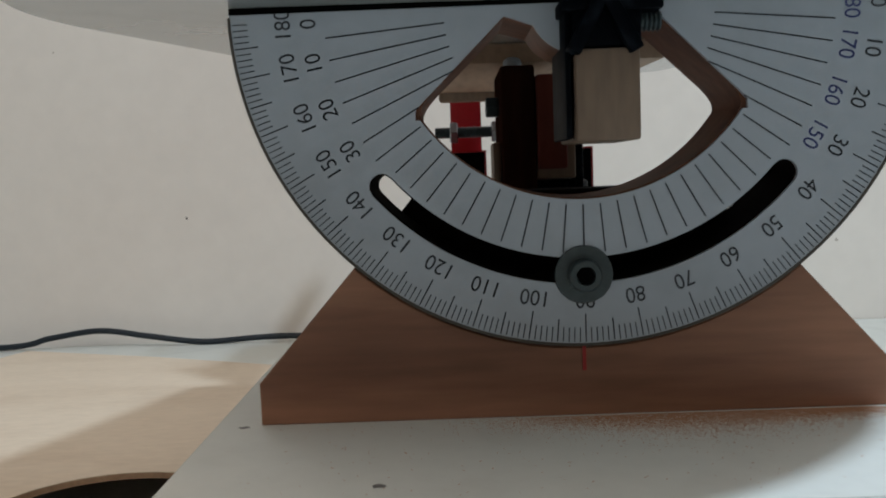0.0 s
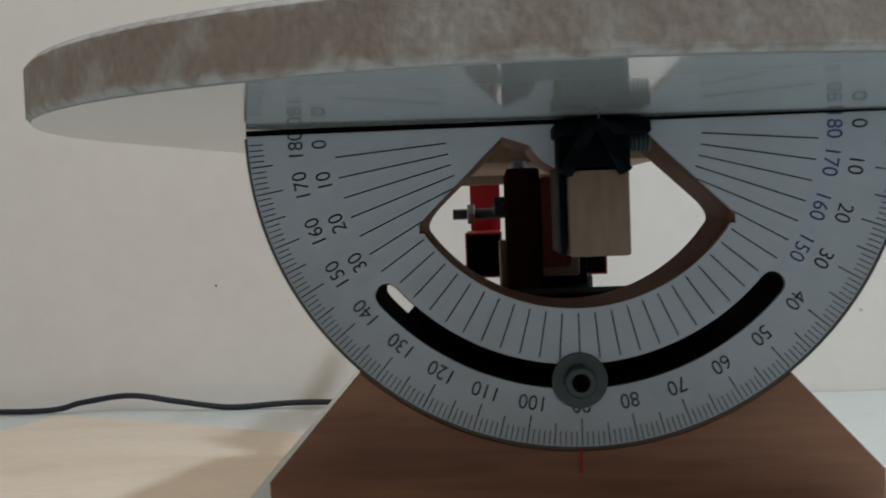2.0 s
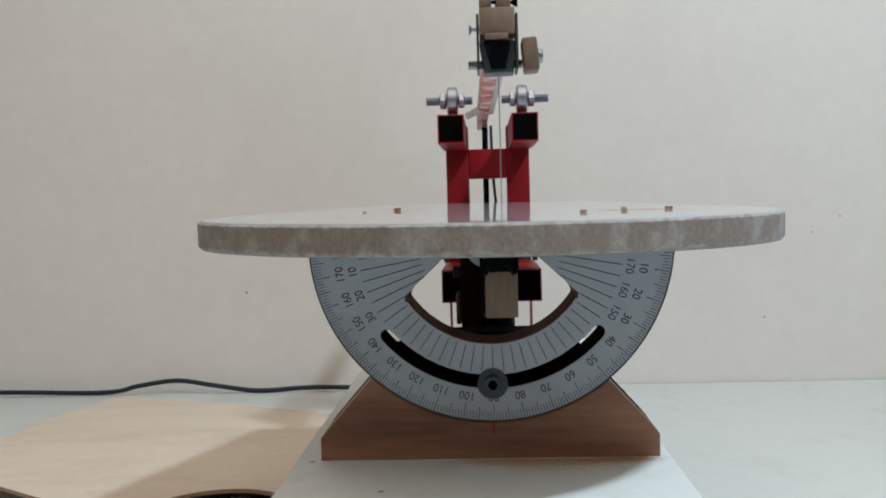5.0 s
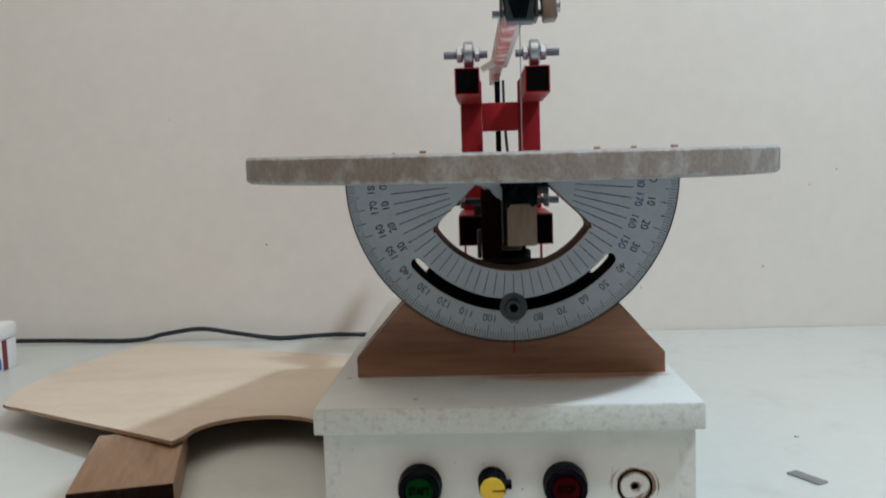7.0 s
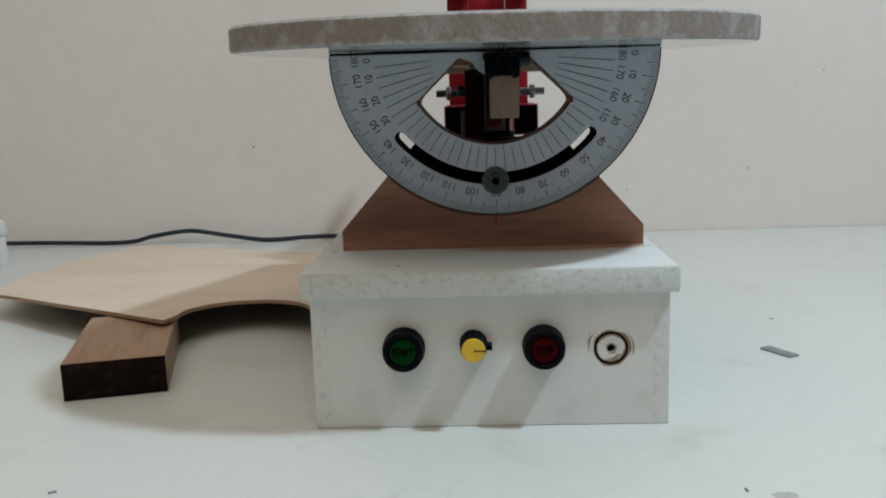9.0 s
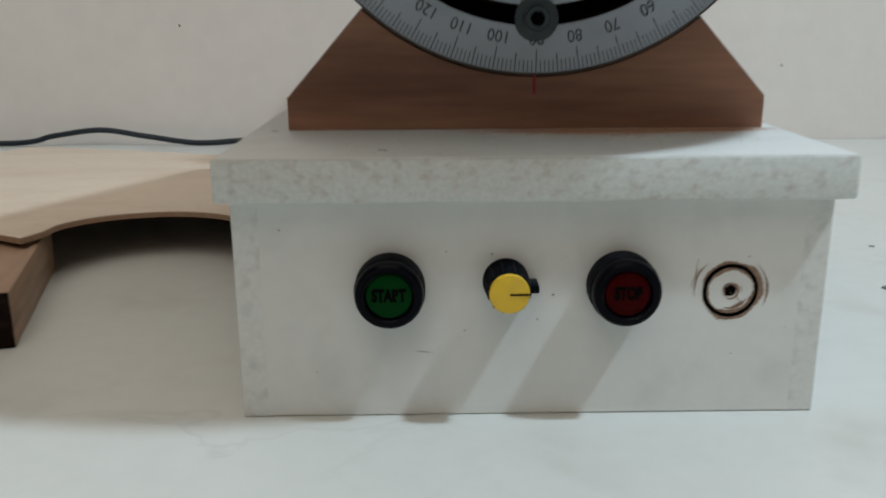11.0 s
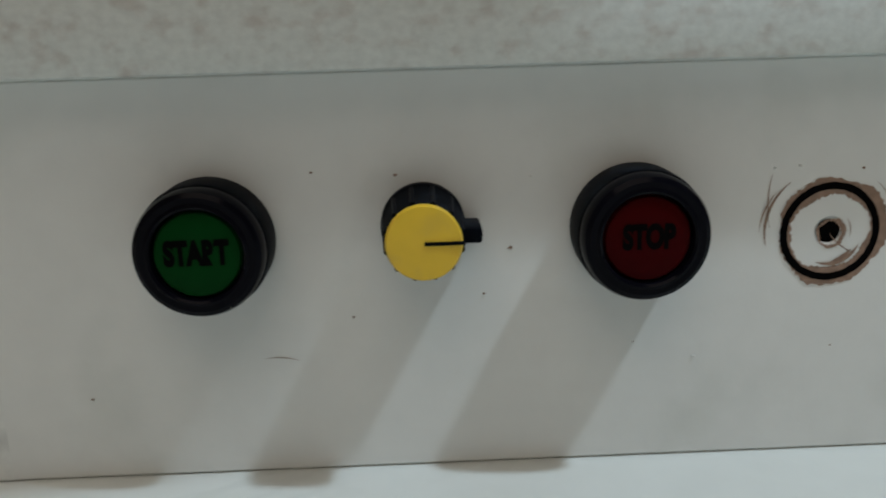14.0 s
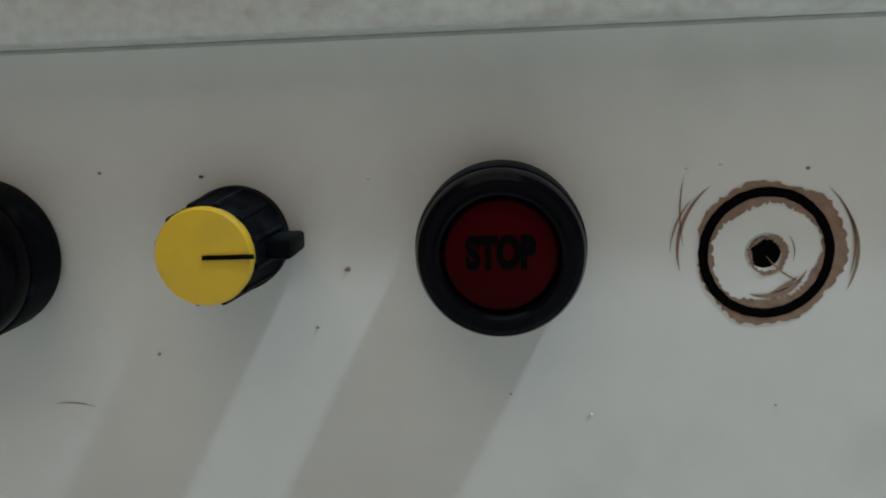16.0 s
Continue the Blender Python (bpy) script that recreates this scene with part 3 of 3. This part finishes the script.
# dark edge line; beside the cradle it also paints in the gap's shade
part("plate_rim", prism(arc(CX, CZ, R + 0.0006, 181, 359, 90) + arc(CX, CZ, R - 0.0002, 359, 181, 90), PY - 0.0002, PY + 0.0275), M_joint, table, "dark rim with gap shade in its colour")
part("top_joint", box(CX - R, CX + R, PY - 0.0006, PY + 0.002, CZ - 0.0010, CZ + 0.0006, 0), M_hole, table, "black joint strip")


PZ = CZ - 0.0020  # centre of the printed scale, a little under the joint


def to_rim(a):
    """From the print's centre to the plate's rim."""
    q = (CZ - PZ) * math.sin(a)
    return q + math.sqrt(q * q + (R - 0.0006) ** 2 - (CZ - PZ) ** 2)


def strip(r0, r1, a, w):
    u, v = Vector((math.cos(a), 0, math.sin(a))), Vector((-math.sin(a), 0, math.cos(a)))
    c = Vector((CX, PY - 0.00015, PZ))
    return [c + u * r0 - v * w, c + u * r1 - v * w, c + u * r1 + v * w, c + u * r0 + v * w]


def strips(rows):
    bm = bmesh.new()
    for q in rows:
        bm.faces.new([bm.verts.new(p) for p in q])
    return bm


rows = []
for d in range(1, 180):
    ln = 0.0078 if d % 10 == 0 else 0.0062 if d % 5 == 0 else 0.0040
    rim = to_rim(radians(180 + d))
    rows.append(strip(rim - ln, rim, radians(180 + d), 0.00014 if d % 5 else 0.00018))
tagged(part("degree_scale", strips(rows), M_print, plate, "fine black degree ticks"), kind="stuff")


def window_edge(d):
    """Inner end of a ray line: it keeps clear of the window."""
    off = min(d, 180 - d)
    if off > 33:
        return 0.0528
    a = radians(off)
    x0, z0, x1, z1 = 0.020, 0.003, 0.0438, 0.0262
    best = 0.0520
    for k in range(200):
        r = 0.024 + 0.0002 * k
        x, z = r * math.cos(a), r * math.sin(a)
        if x > x0 + (z - z0) * (x1 - x0) / (z1 - z0) + 0.0008:
            best = r
            break
    return max(best, 0.036)


for d in range(5, 180, 5):
    lo = window_edge(d)
    hi = 0.0660 if 35 < d < 145 else 0.0680
    part("ray_line", strips([strip(lo, hi, radians(180 + d), 0.00019)]), M_print, plate)


def numeral(value, d, r, size, material):
    a = radians(180 + d)
    m = Matrix.Translation((CX + r * math.cos(a), PY - 0.00018, PZ + r * math.sin(a))) @ pose(0, 0, 0, 90) @ pose(0, 0, 0, 0, 0, 180 + d - 90)
    part("numeral", moved(text_bm(str(value), size, 0.0), m @ Matrix.Diagonal((0.92, 1, 1, 1))), material, plate)


for d in range(0, 181, 10):
    dd = min(max(d, 1.6), 178.4)
    numeral(180 - d, dd, 0.0789, 0.0061, M_print)
    if d <= 30 or d >= 150:
        numeral(d, dd, 0.0721, 0.0061, M_print if d < 90 else M_print_blue)

lock = part("lock_bolt", lathe([(0.0078, -0.0002), (0.0080, 0.0004), (0.0078, 0.0010), (0.0046, 0.0011), (0.0045, 0.0042), (0.0040, 0.0048), (0.0026, 0.0048), (0.0025, 0.0020)], "y", 48), M_steel_dark, table, "dark steel lock screw with washer")
lock.location = (0.0062, PY, 0.1275)
# black hexagon in the recess, coloured for the shade of the socket
part("socket", lathe([(0.0023, 0.0022), (0.0025, 0.0049)], "y", 6), M_hole, lock)

# ---- saw frame ----
saw = thing("scroll_saw_frame", "red enamelled scroll saw frame with zinc pivot bolts", "scroll saw")
FX, FY = 0.0090, 0.3147
PX, BY = 0.0090, 0.4100  # middle of the rear posts, and their front


def square_tube(x0, x1, y0, y1, z0, z1, wall=0.0016):
    outer = [(x0, z0), (x1, z0), (x1, z1), (x0, z1)]
    inner = [(x0 + wall, z0 + wall), (x1 - wall, z0 + wall), (x1 - wall, z1 - wall), (x0 + wall, z1 - wall)]
    return prism(outer, y0, y1, holes=[inner])


AZ, LAZ = 0.3023, 0.1775
for sx in (-1, 1):
    xc = PX + sx * 0.0277
    part("post", box(xc - 0.0103, xc + 0.0103, BY, BY + 0.02, 0.1660, 0.2900, 0.0012), M_red, saw)
    part("foot_tube", square_tube(xc - 0.0103, xc + 0.0103, BY + 0.002, BY + 0.02, LZ, 0.1655), M_red, saw)
    for z0, z1 in ((0.2680, 0.2902), (0.1410, 0.1665)):
        xt = FX + sx * 0.0293
        t = part("square_tube", square_tube(xt - 0.0104, xt + 0.0104, FY - 0.014, BY - 0.0002, z0, z1, 0.0009), M_red, saw)
        # black block fills the open tube in place of the shade within
        part("tube_shade", box(xt - 0.0094, xt + 0.0094, FY - 0.0135, BY - 0.0004, z0 + 0.0010, z1 - 0.0010, 0), M_hole, t)
    xe = FX + sx * 0.0277
    eye = part("eye_bolt", lathe([(0.0045, -0.004), (0.0098, -0.0042), (0.0113, -0.003), (0.0113, 0.003), (0.0098, 0.0042), (0.0045, 0.004)], "x", 24, (xe, FY, AZ)), M_steel, saw)
    part("shank", rod((xe, FY, 0.2890), (xe, FY, 0.2935), 0.004), M_steel, eye)
    part("nut", hexnut((xe + sx * 0.0050, FY, AZ), (xe + sx * 0.0100, FY, AZ), 0.0068), M_steel, eye)
    part("nut", hexnut((xe - sx * 0.0050, FY, AZ), (xe - sx * 0.0095, FY, AZ), 0.0062), M_steel, eye)
    part("pivot_bolt", bolt_thread((xe - sx * 0.016, FY, AZ), (xe + sx * 0.0216, FY, AZ), 0.0034), M_steel, saw)
    part("pivot_bolt", bolt_thread((FX + sx * 0.010, FY + 0.010, LAZ), (FX + sx * 0.0475, FY + 0.010, LAZ), 0.0034), M_steel_dark if sx < 0 else M_steel, saw)
    part("nut", hexnut((FX + sx * 0.0340, FY + 0.010, LAZ), (FX + sx * 0.0385, FY + 0.010, LAZ), 0.0066), M_steel, saw)
    part("nut", hexnut((FX + sx * 0.0145, FY + 0.010, LAZ), (FX + sx * 0.0105, FY + 0.010, LAZ), 0.0066), M_steel, saw)
part("crossbar", box(PX - 0.0173, PX + 0.0173, BY + 0.0004, BY + 0.018, 0.2420, 0.2688, 0.0008), M_red, saw)
part("crossbar", box(PX - 0.0173, PX + 0.0173, BY + 0.003, BY + 0.018, 0.1000, 0.1180, 0.001), M_red, saw)

# upper arm from the pivot to the head
def between(a, b, w, h):
    a, b = Vector(a), Vector(b)
    d = b - a
    return moved(box(-w / 2, w / 2, -h / 2, h / 2, 0, d.length, 0.001), Matrix.Translation(a) @ d.to_track_quat("Z", "Y").to_matrix().to_4x4())


part("upper_arm", between((0.0105, 0.058, 0.3020), (0.0040, 0.470, 0.2990), 0.0085, 0.017), M_red_pale, saw, "worn red arm")
part("arm_strap", between((0.0165, 0.058, 0.2990), (0.0120, 0.318, 0.2960), 0.0040, 0.010), M_steel_pale, saw, "pale grey strap beside the arm")
part("arm_link", between((-0.0080, 0.300, 0.2880), (0.0150, 0.296, 0.2995), 0.0045, 0.005), M_steel_pale, saw)
part("tension_rod", rod((0.0072, BY + 0.026, 0.1480), (0.0072, BY + 0.026, 0.2960), 0.0027), M_black, saw)
part("tension_spring", tube([(0.0185, BY + 0.026, 0.1480), (0.0172, BY + 0.026, 0.205), (0.0150, BY + 0.026, 0.232), (0.0135, BY + 0.026, 0.2600), (0.0130, BY + 0.026, 0.2920)], 0.0014), M_steel_dark, saw)

# head with clamp
HX, HY = 0.0125, 0.045
head = part("head_block", box(HX - 0.0086, HX + 0.0086, HY - 0.006, HY + 0.02, 0.3028, 0.3156, 0.0008), M_wood_pale, saw, "pale wooden head block")
for x0, x1 in ((-0.0085, -0.0026), (-0.0004, 0.0068)):
    part("tab", box(HX + x0, HX + x1, HY - 0.003, HY + 0.016, 0.3155, 0.3236, 0.0006), M_wood_pale, head)
part("lip", box(HX - 0.0060, HX + 0.0052, HY - 0.0075, HY + 0.004, 0.3002, 0.3030, 0.0006), M_wood_pale, head)
for x0, x1 in ((-0.0102, -0.0089), (0.0089, 0.0102)):
    part("side_plate", box(HX + x0, HX + x1, HY - 0.004, HY + 0.018, 0.2860, 0.3130, 0.0003), M_steel_dark, head)
part("tab_pin", rod((HX - 0.0026, HY - 0.0035, 0.3185), (HX - 0.0004, HY - 0.0035, 0.3185), 0.0010, 10), M_black, head)
part("thumb_screw", lathe([(0.0006, 0), (0.0008, 0.0006), (0.0024, 0.0030), (0.0024, 0.0038)], "x", 16, (HX + 0.0066, HY + 0.003, 0.3195)), M_black, head, "small black thumb screw")
part("clamp", prism([(HX - 0.0066, 0.2845), (HX + 0.0078, 0.2845), (HX + 0.0088, 0.3000), (HX - 0.0088, 0.3000)], HY - 0.002, HY + 0.012, bevel=0.0005), M_steel_dark, saw)
part("clamp_wedge", prism([(HX - 0.0030, 0.2862), (HX + 0.0038, 0.2862), (HX + 0.0066, 0.2996), (HX - 0.0070, 0.2996)], HY - 0.0055, HY - 0.0022, bevel=0.0004), M_black, saw)
part("clamp_bolt", bolt_thread((HX - 0.0145, HY + 0.002, 0.2890), (HX + 0.0125, HY + 0.002, 0.2890), 0.0022), M_steel, saw)
part("clamp_knob", moved(box(-0.0037, 0.0037, -0.008, 0.008, -0.0080, 0.0080, 0.0010), pose(HX + 0.0160, HY + 0.002, 0.2928, 0, -5, 0)), M_wood_pale, saw, "small wooden clamp knob")
part("knob_bolt", rod((HX + 0.0196, HY + 0.002, 0.2925), (HX + 0.0222, HY + 0.002, 0.2925), 0.0036), M_steel, saw)
part("side_screw", lathe([(0.0026, -0.0140), (0.0026, -0.0132), (0.0010, -0.0126), (0.0010, -0.0085)], "x", 14, (HX, HY + 0.004, 0.3070)), M_steel, head)
part("blade", box(0.0126, 0.0131, HY + 0.003, HY + 0.0050, 0.186, 0.286, 0), M_blade, saw, "thin grey saw blade")

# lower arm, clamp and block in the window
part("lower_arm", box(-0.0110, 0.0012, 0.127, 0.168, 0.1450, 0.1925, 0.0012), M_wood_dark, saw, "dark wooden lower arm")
part("arm_bolt", lathe([(0.0032, 0.1925), (0.0034, 0.1935), (0.0030, 0.1952), (0.0015, 0.1960)], "z", 20, (-0.006, 0.135, 0)), M_steel, saw)
part("lower_block", box(0.0035, 0.0198, 0.043, 0.078, 0.1632, 0.1865, 0.0008), M_wood_pale, saw, "pale wooden lower block")
part("lower_clamp", box(0.0030, 0.0205, 0.044, 0.060, 0.1868, 0.1985, 0.001), M_black, saw, "black lower blade clamp")
part("clamp_plate", box(0.0012, 0.0028, 0.046, 0.075, 0.1640, 0.1970, 0.0004), M_black, saw)
part("clamp_bolt", bolt_thread((0.0205, 0.052, 0.1940), (0.0275, 0.052, 0.1940), 0.0028), M_steel_dark, saw)
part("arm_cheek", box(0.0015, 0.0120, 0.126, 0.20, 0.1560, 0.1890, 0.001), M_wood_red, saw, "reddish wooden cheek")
part("spacer_block", box(0.0012, 0.0150, 0.128, 0.160, 0.1525, 0.1660, 0.001), M_wood_pale, saw)
part("motor_drum", lathe([(0.014, 0.118), (0.0155, 0.119), (0.0155, 0.151), (0.014, 0.152)], "z", 40, (0.0060, 0.146, 0)), M_black, saw)
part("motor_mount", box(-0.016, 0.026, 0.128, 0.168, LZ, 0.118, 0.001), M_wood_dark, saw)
part("spacer_block", box(-0.0140, -0.0112, 0.130, 0.150, 0.1480, 0.1660, 0.0006), M_wood_pale, saw)
part("drive_post", box(0.0152, 0.0178, 0.130, 0.150, 0.1490, 0.1650, 0.0004), M_black, saw)
part("nut", hexnut((-0.0158, 0.140, 0.1790), (-0.0112, 0.140, 0.1790), 0.0040), M_steel_dark, saw)
part("clamp_bar", box(0.0002, 0.0258, 0.0425, 0.0590, 0.1958, 0.1992, 0.0005), M_black, saw)
part("clamp_jaw", moved(box(-0.0018, 0.0018, 0.0, 0.010, -0.008, 0.008, 0.0005), pose(0.0065, 0.0400, 0.1925, 0, 28, 0)), M_black, saw)
part("clamp_jaw", moved(box(-0.0018, 0.0018, 0.0, 0.010, -0.008, 0.008, 0.0005), pose(0.0150, 0.0400, 0.1925, 0, -28, 0)), M_black, saw)

# ---- plywood offcut, block, cable, small things ----
blk = thing("wood_offcut_block", "short brown wood block with dark end grain", "wood block", (-0.2589, 0.0490, 0))
blk.rotation_euler = (0, 0, radians(15.2))
part("block_body", box(0, 0.0610, 0.0008, 0.118, 0, 0.0235, 0.0008), M_offcut, blk)
part("end_grain", box(0.0002, 0.0608, -0.0002, 0.0010, 0.0002, 0.0233, 0.0002), M_offcut_end, blk, "blackened sawn end")

SL = 0.0575
ply_pts = [(-0.2235, 0.1290), (-0.2200, 0.1450)] + [(-0.174 + 0.047 * math.cos(radians(a)), 0.155 + 0.047 * math.sin(radians(a))) for a in range(172, 5, -9)] + \
    [(-0.1025, 0.1480), (-0.1025, 0.4500), (-0.1800, 0.4900), (-0.2900, 0.5500), (-0.4330, 0.6150), (-0.4480, 0.4600), (-0.4400, 0.3400), (-0.4170, 0.2620), (-0.4080, 0.2520), (-0.3950, 0.2450)]
bm = bmesh.new()
ztop = lambda y: 0.0303 - SL * (y - 0.113)
bot = [bm.verts.new((x, y, ztop(y) - 0.0030)) for x, y in ply_pts]
f = bm.faces.new(bot)
ext = bmesh.ops.extrude_face_region(bm, geom=[f])
for v in ext["geom"]:
    if isinstance(v, bmesh.types.BMVert):
        v.co.z += 0.0027
sheet = thing("plywood_offcut", "pale thin plywood offcut with a round cut-out leaning on the block", "plywood")
part("core", bm, M_ply_edge, sheet, "brown sawn edge")
bm = bmesh.new()
f = bm.faces.new([bm.verts.new((x, y, ztop(y) - 0.0003)) for x, y in ply_pts])
ext = bmesh.ops.extrude_face_region(bm, geom=[f])
for v in ext["geom"]:
    if isinstance(v, bmesh.types.BMVert):
        v.co.z += 0.0004
part("face_veneer", bm, M_ply, sheet)

CY = WY - 0.016
cord = tube([(-1.2, CY, 0.003), (-0.9, CY, 0.003), (-0.612, CY, 0.0060), (-0.459, CY, 0.0036), (-0.414, CY, 0.0110), (-0.367, CY, 0.0165), (-0.321, CY, 0.0098), (-0.271, CY, 0.0029),
             (-0.221, CY, 0.0050), (-0.185, CY, 0.0055), (-0.12, CY - 0.004, 0.0035), (-0.05, CY - 0.03, 0.003), (-0.02, CY - 0.1, 0.003), (-0.02, 0.453, 0.008)], 0.0028)
tagged(link_bm("power_cable", cord, M_cable), "dark power cable lying along the wall foot", "cable")

chip = tagged(link_bm("metal_strip", moved(box(-0.0125, 0.0125, -0.0045, 0.0045, 0, 0.0012, 0.0003), pose(0.1955, 0.1225, 0, 0, 0, -60)), M_strip), "small grey metal strip lying on the bench", "metal strip")

carton = thing("small_carton", "small white and maroon carton with blue print", "carton", (-0.540, 0.478, 0))
part("carton_body", box(-0.05, 0.0, 0, 0.03, 0, 0.034, 0.0008), M_card, carton)
part("carton_lid", box(-0.052, 0.002, -0.002, 0.032, 0.0342, 0.052, 0.004), M_card, carton)
part("printed_panel", box(-0.049, -0.0015, -0.0006, -0.0001, 0.002, 0.014, 0), M_card_blue, carton, "blue printed band")
for z0, x0 in ((0.017, -0.040), (0.021, -0.034), (0.025, -0.042)):
    part("printed_bar", box(x0, -0.006, -0.0006, -0.0001, z0, z0 + 0.0022, 0), M_card_red, carton)
part("printed_edge", box(0.0001, 0.0008, 0.0005, 0.009, 0.001, 0.0338, 0), M_card_red, carton, "maroon edge stripe")


# sawdust in front of the base, crumbs on the table top
def grains(name, n, place, size, material, label, seed):
    rnd = random.Random(seed)
    verts, faces = [], []
    for _ in range(n):
        x, y, z = place(rnd)
        r, a = size * rnd.uniform(0.5, 1.4), rnd.uniform(0, 6.28)
        b = len(verts)
        for k in range(3):
            verts.append((x + r * math.cos(a + 2.1 * k), y + r * math.sin(a + 2.1 * k) * 0.7, z))
        verts.append((x, y, z + r * 0.35))
        faces += [(b, b + 1, b + 3), (b + 1, b + 2, b + 3), (b + 2, b, b + 3)]
    me = bpy.data.meshes.new(name)
    me.from_pydata(verts, [], faces)
    me.materials.append(material)
    return tagged(new(name, me), label, "sawdust", kind="stuff")


def by_base(rnd):
    """Drifts along the foot of the base, thicker in some places."""
    cx, w, reach = rnd.choice(((0.012, 0.014, 0.006), (0.034, 0.012, 0.010), (0.034, 0.022, 0.007), (0.058, 0.010, 0.006), (0.075, 0.008, 0.004)))
    return rnd.gauss(cx, w), 0.0568 - abs(rnd.gauss(0, reach)), LZ


def over_lid(rnd):
    return rnd.uniform(-0.08, 0.085), rnd.uniform(0.0, 0.055), LZ


def on_table(rnd):
    return TILT @ Vector((rnd.choice((rnd.gauss(0.073, 0.007), rnd.gauss(0.090, 0.008))), rnd.gauss(0.066, 0.006), 0.2139))


grains("sawdust", 32000, by_base, 0.00020, M_dust, "fine reddish sawdust along the base on the lid", 11)
grains("loose_sawdust", 260, over_lid, 0.00025, M_dust, "scattered fine sawdust on the lid", 12)
grains("table_dust", 500, on_table, 0.00028, M_offcut, "pale wood dust scattered on the saw table", 13)

for k, (x, y, sz) in enumerate(((0.0524, 0.0395, 0.0011), (0.0735, 0.0481, 0.0010), (0.079, 0.084, 0.0008), (0.100, 0.0696, 0.0012), (-0.0478, 0.1305, 0.0013), (-0.0642, 0.1056, 0.0006))):
    bm = moved(box(-sz * 1.6, sz * 1.6, -sz, sz, 0, sz * 1.3, sz * 0.3, 1), TILT @ pose(x, y, 0.2139, 0, 0, 9 * k - 20))
    tagged(link_bm("wood_crumb", bm, M_offcut), "small pale brown wood crumb on the saw table", "crumb", group="crumbs on the saw table")


def smudge(x, y, z, r, seed):
    """A flat worn spot with a ragged outline."""
    rnd = random.Random(seed)
    bm = bmesh.new()
    bm.faces.new([bm.verts.new((x + r * rnd.uniform(0.6, 1.2) * math.cos(a * 0.5236), y + r * rnd.uniform(0.4, 0.8) * math.sin(a * 0.5236), z)) for a in range(12)])
    return bm


part("smudge", smudge(-0.0890, 0.0560, LZ + 0.0001, 0.0018, 3), M_strip, cbox)
part("smudge", smudge(-0.0475, 0.0080, LZ + 0.0001, 0.0020, 4), M_strip, cbox)
part("smudge", smudge(0.1270, -0.0858, 0.0001, 0.0060, 5), M_stain, bench)

# small specks on the bench
for k, (x, y, sz) in enumerate(((-0.206, -0.074, 0.0013), (0.112, -0.080, 0.0011), (0.219, 0.208, 0.0010))):
    bm = moved(box(-sz * 1.5, sz * 1.5, -sz * 0.6, sz * 0.6, 0, sz * 0.6, sz * 0.2, 1), pose(x, y, 0, 0, 0, 33 + 57 * k))
    tagged(link_bm("wood_crumb", bm, M_strip), "tiny grey-brown crumb on the white bench", "crumb", group="crumbs on the bench")
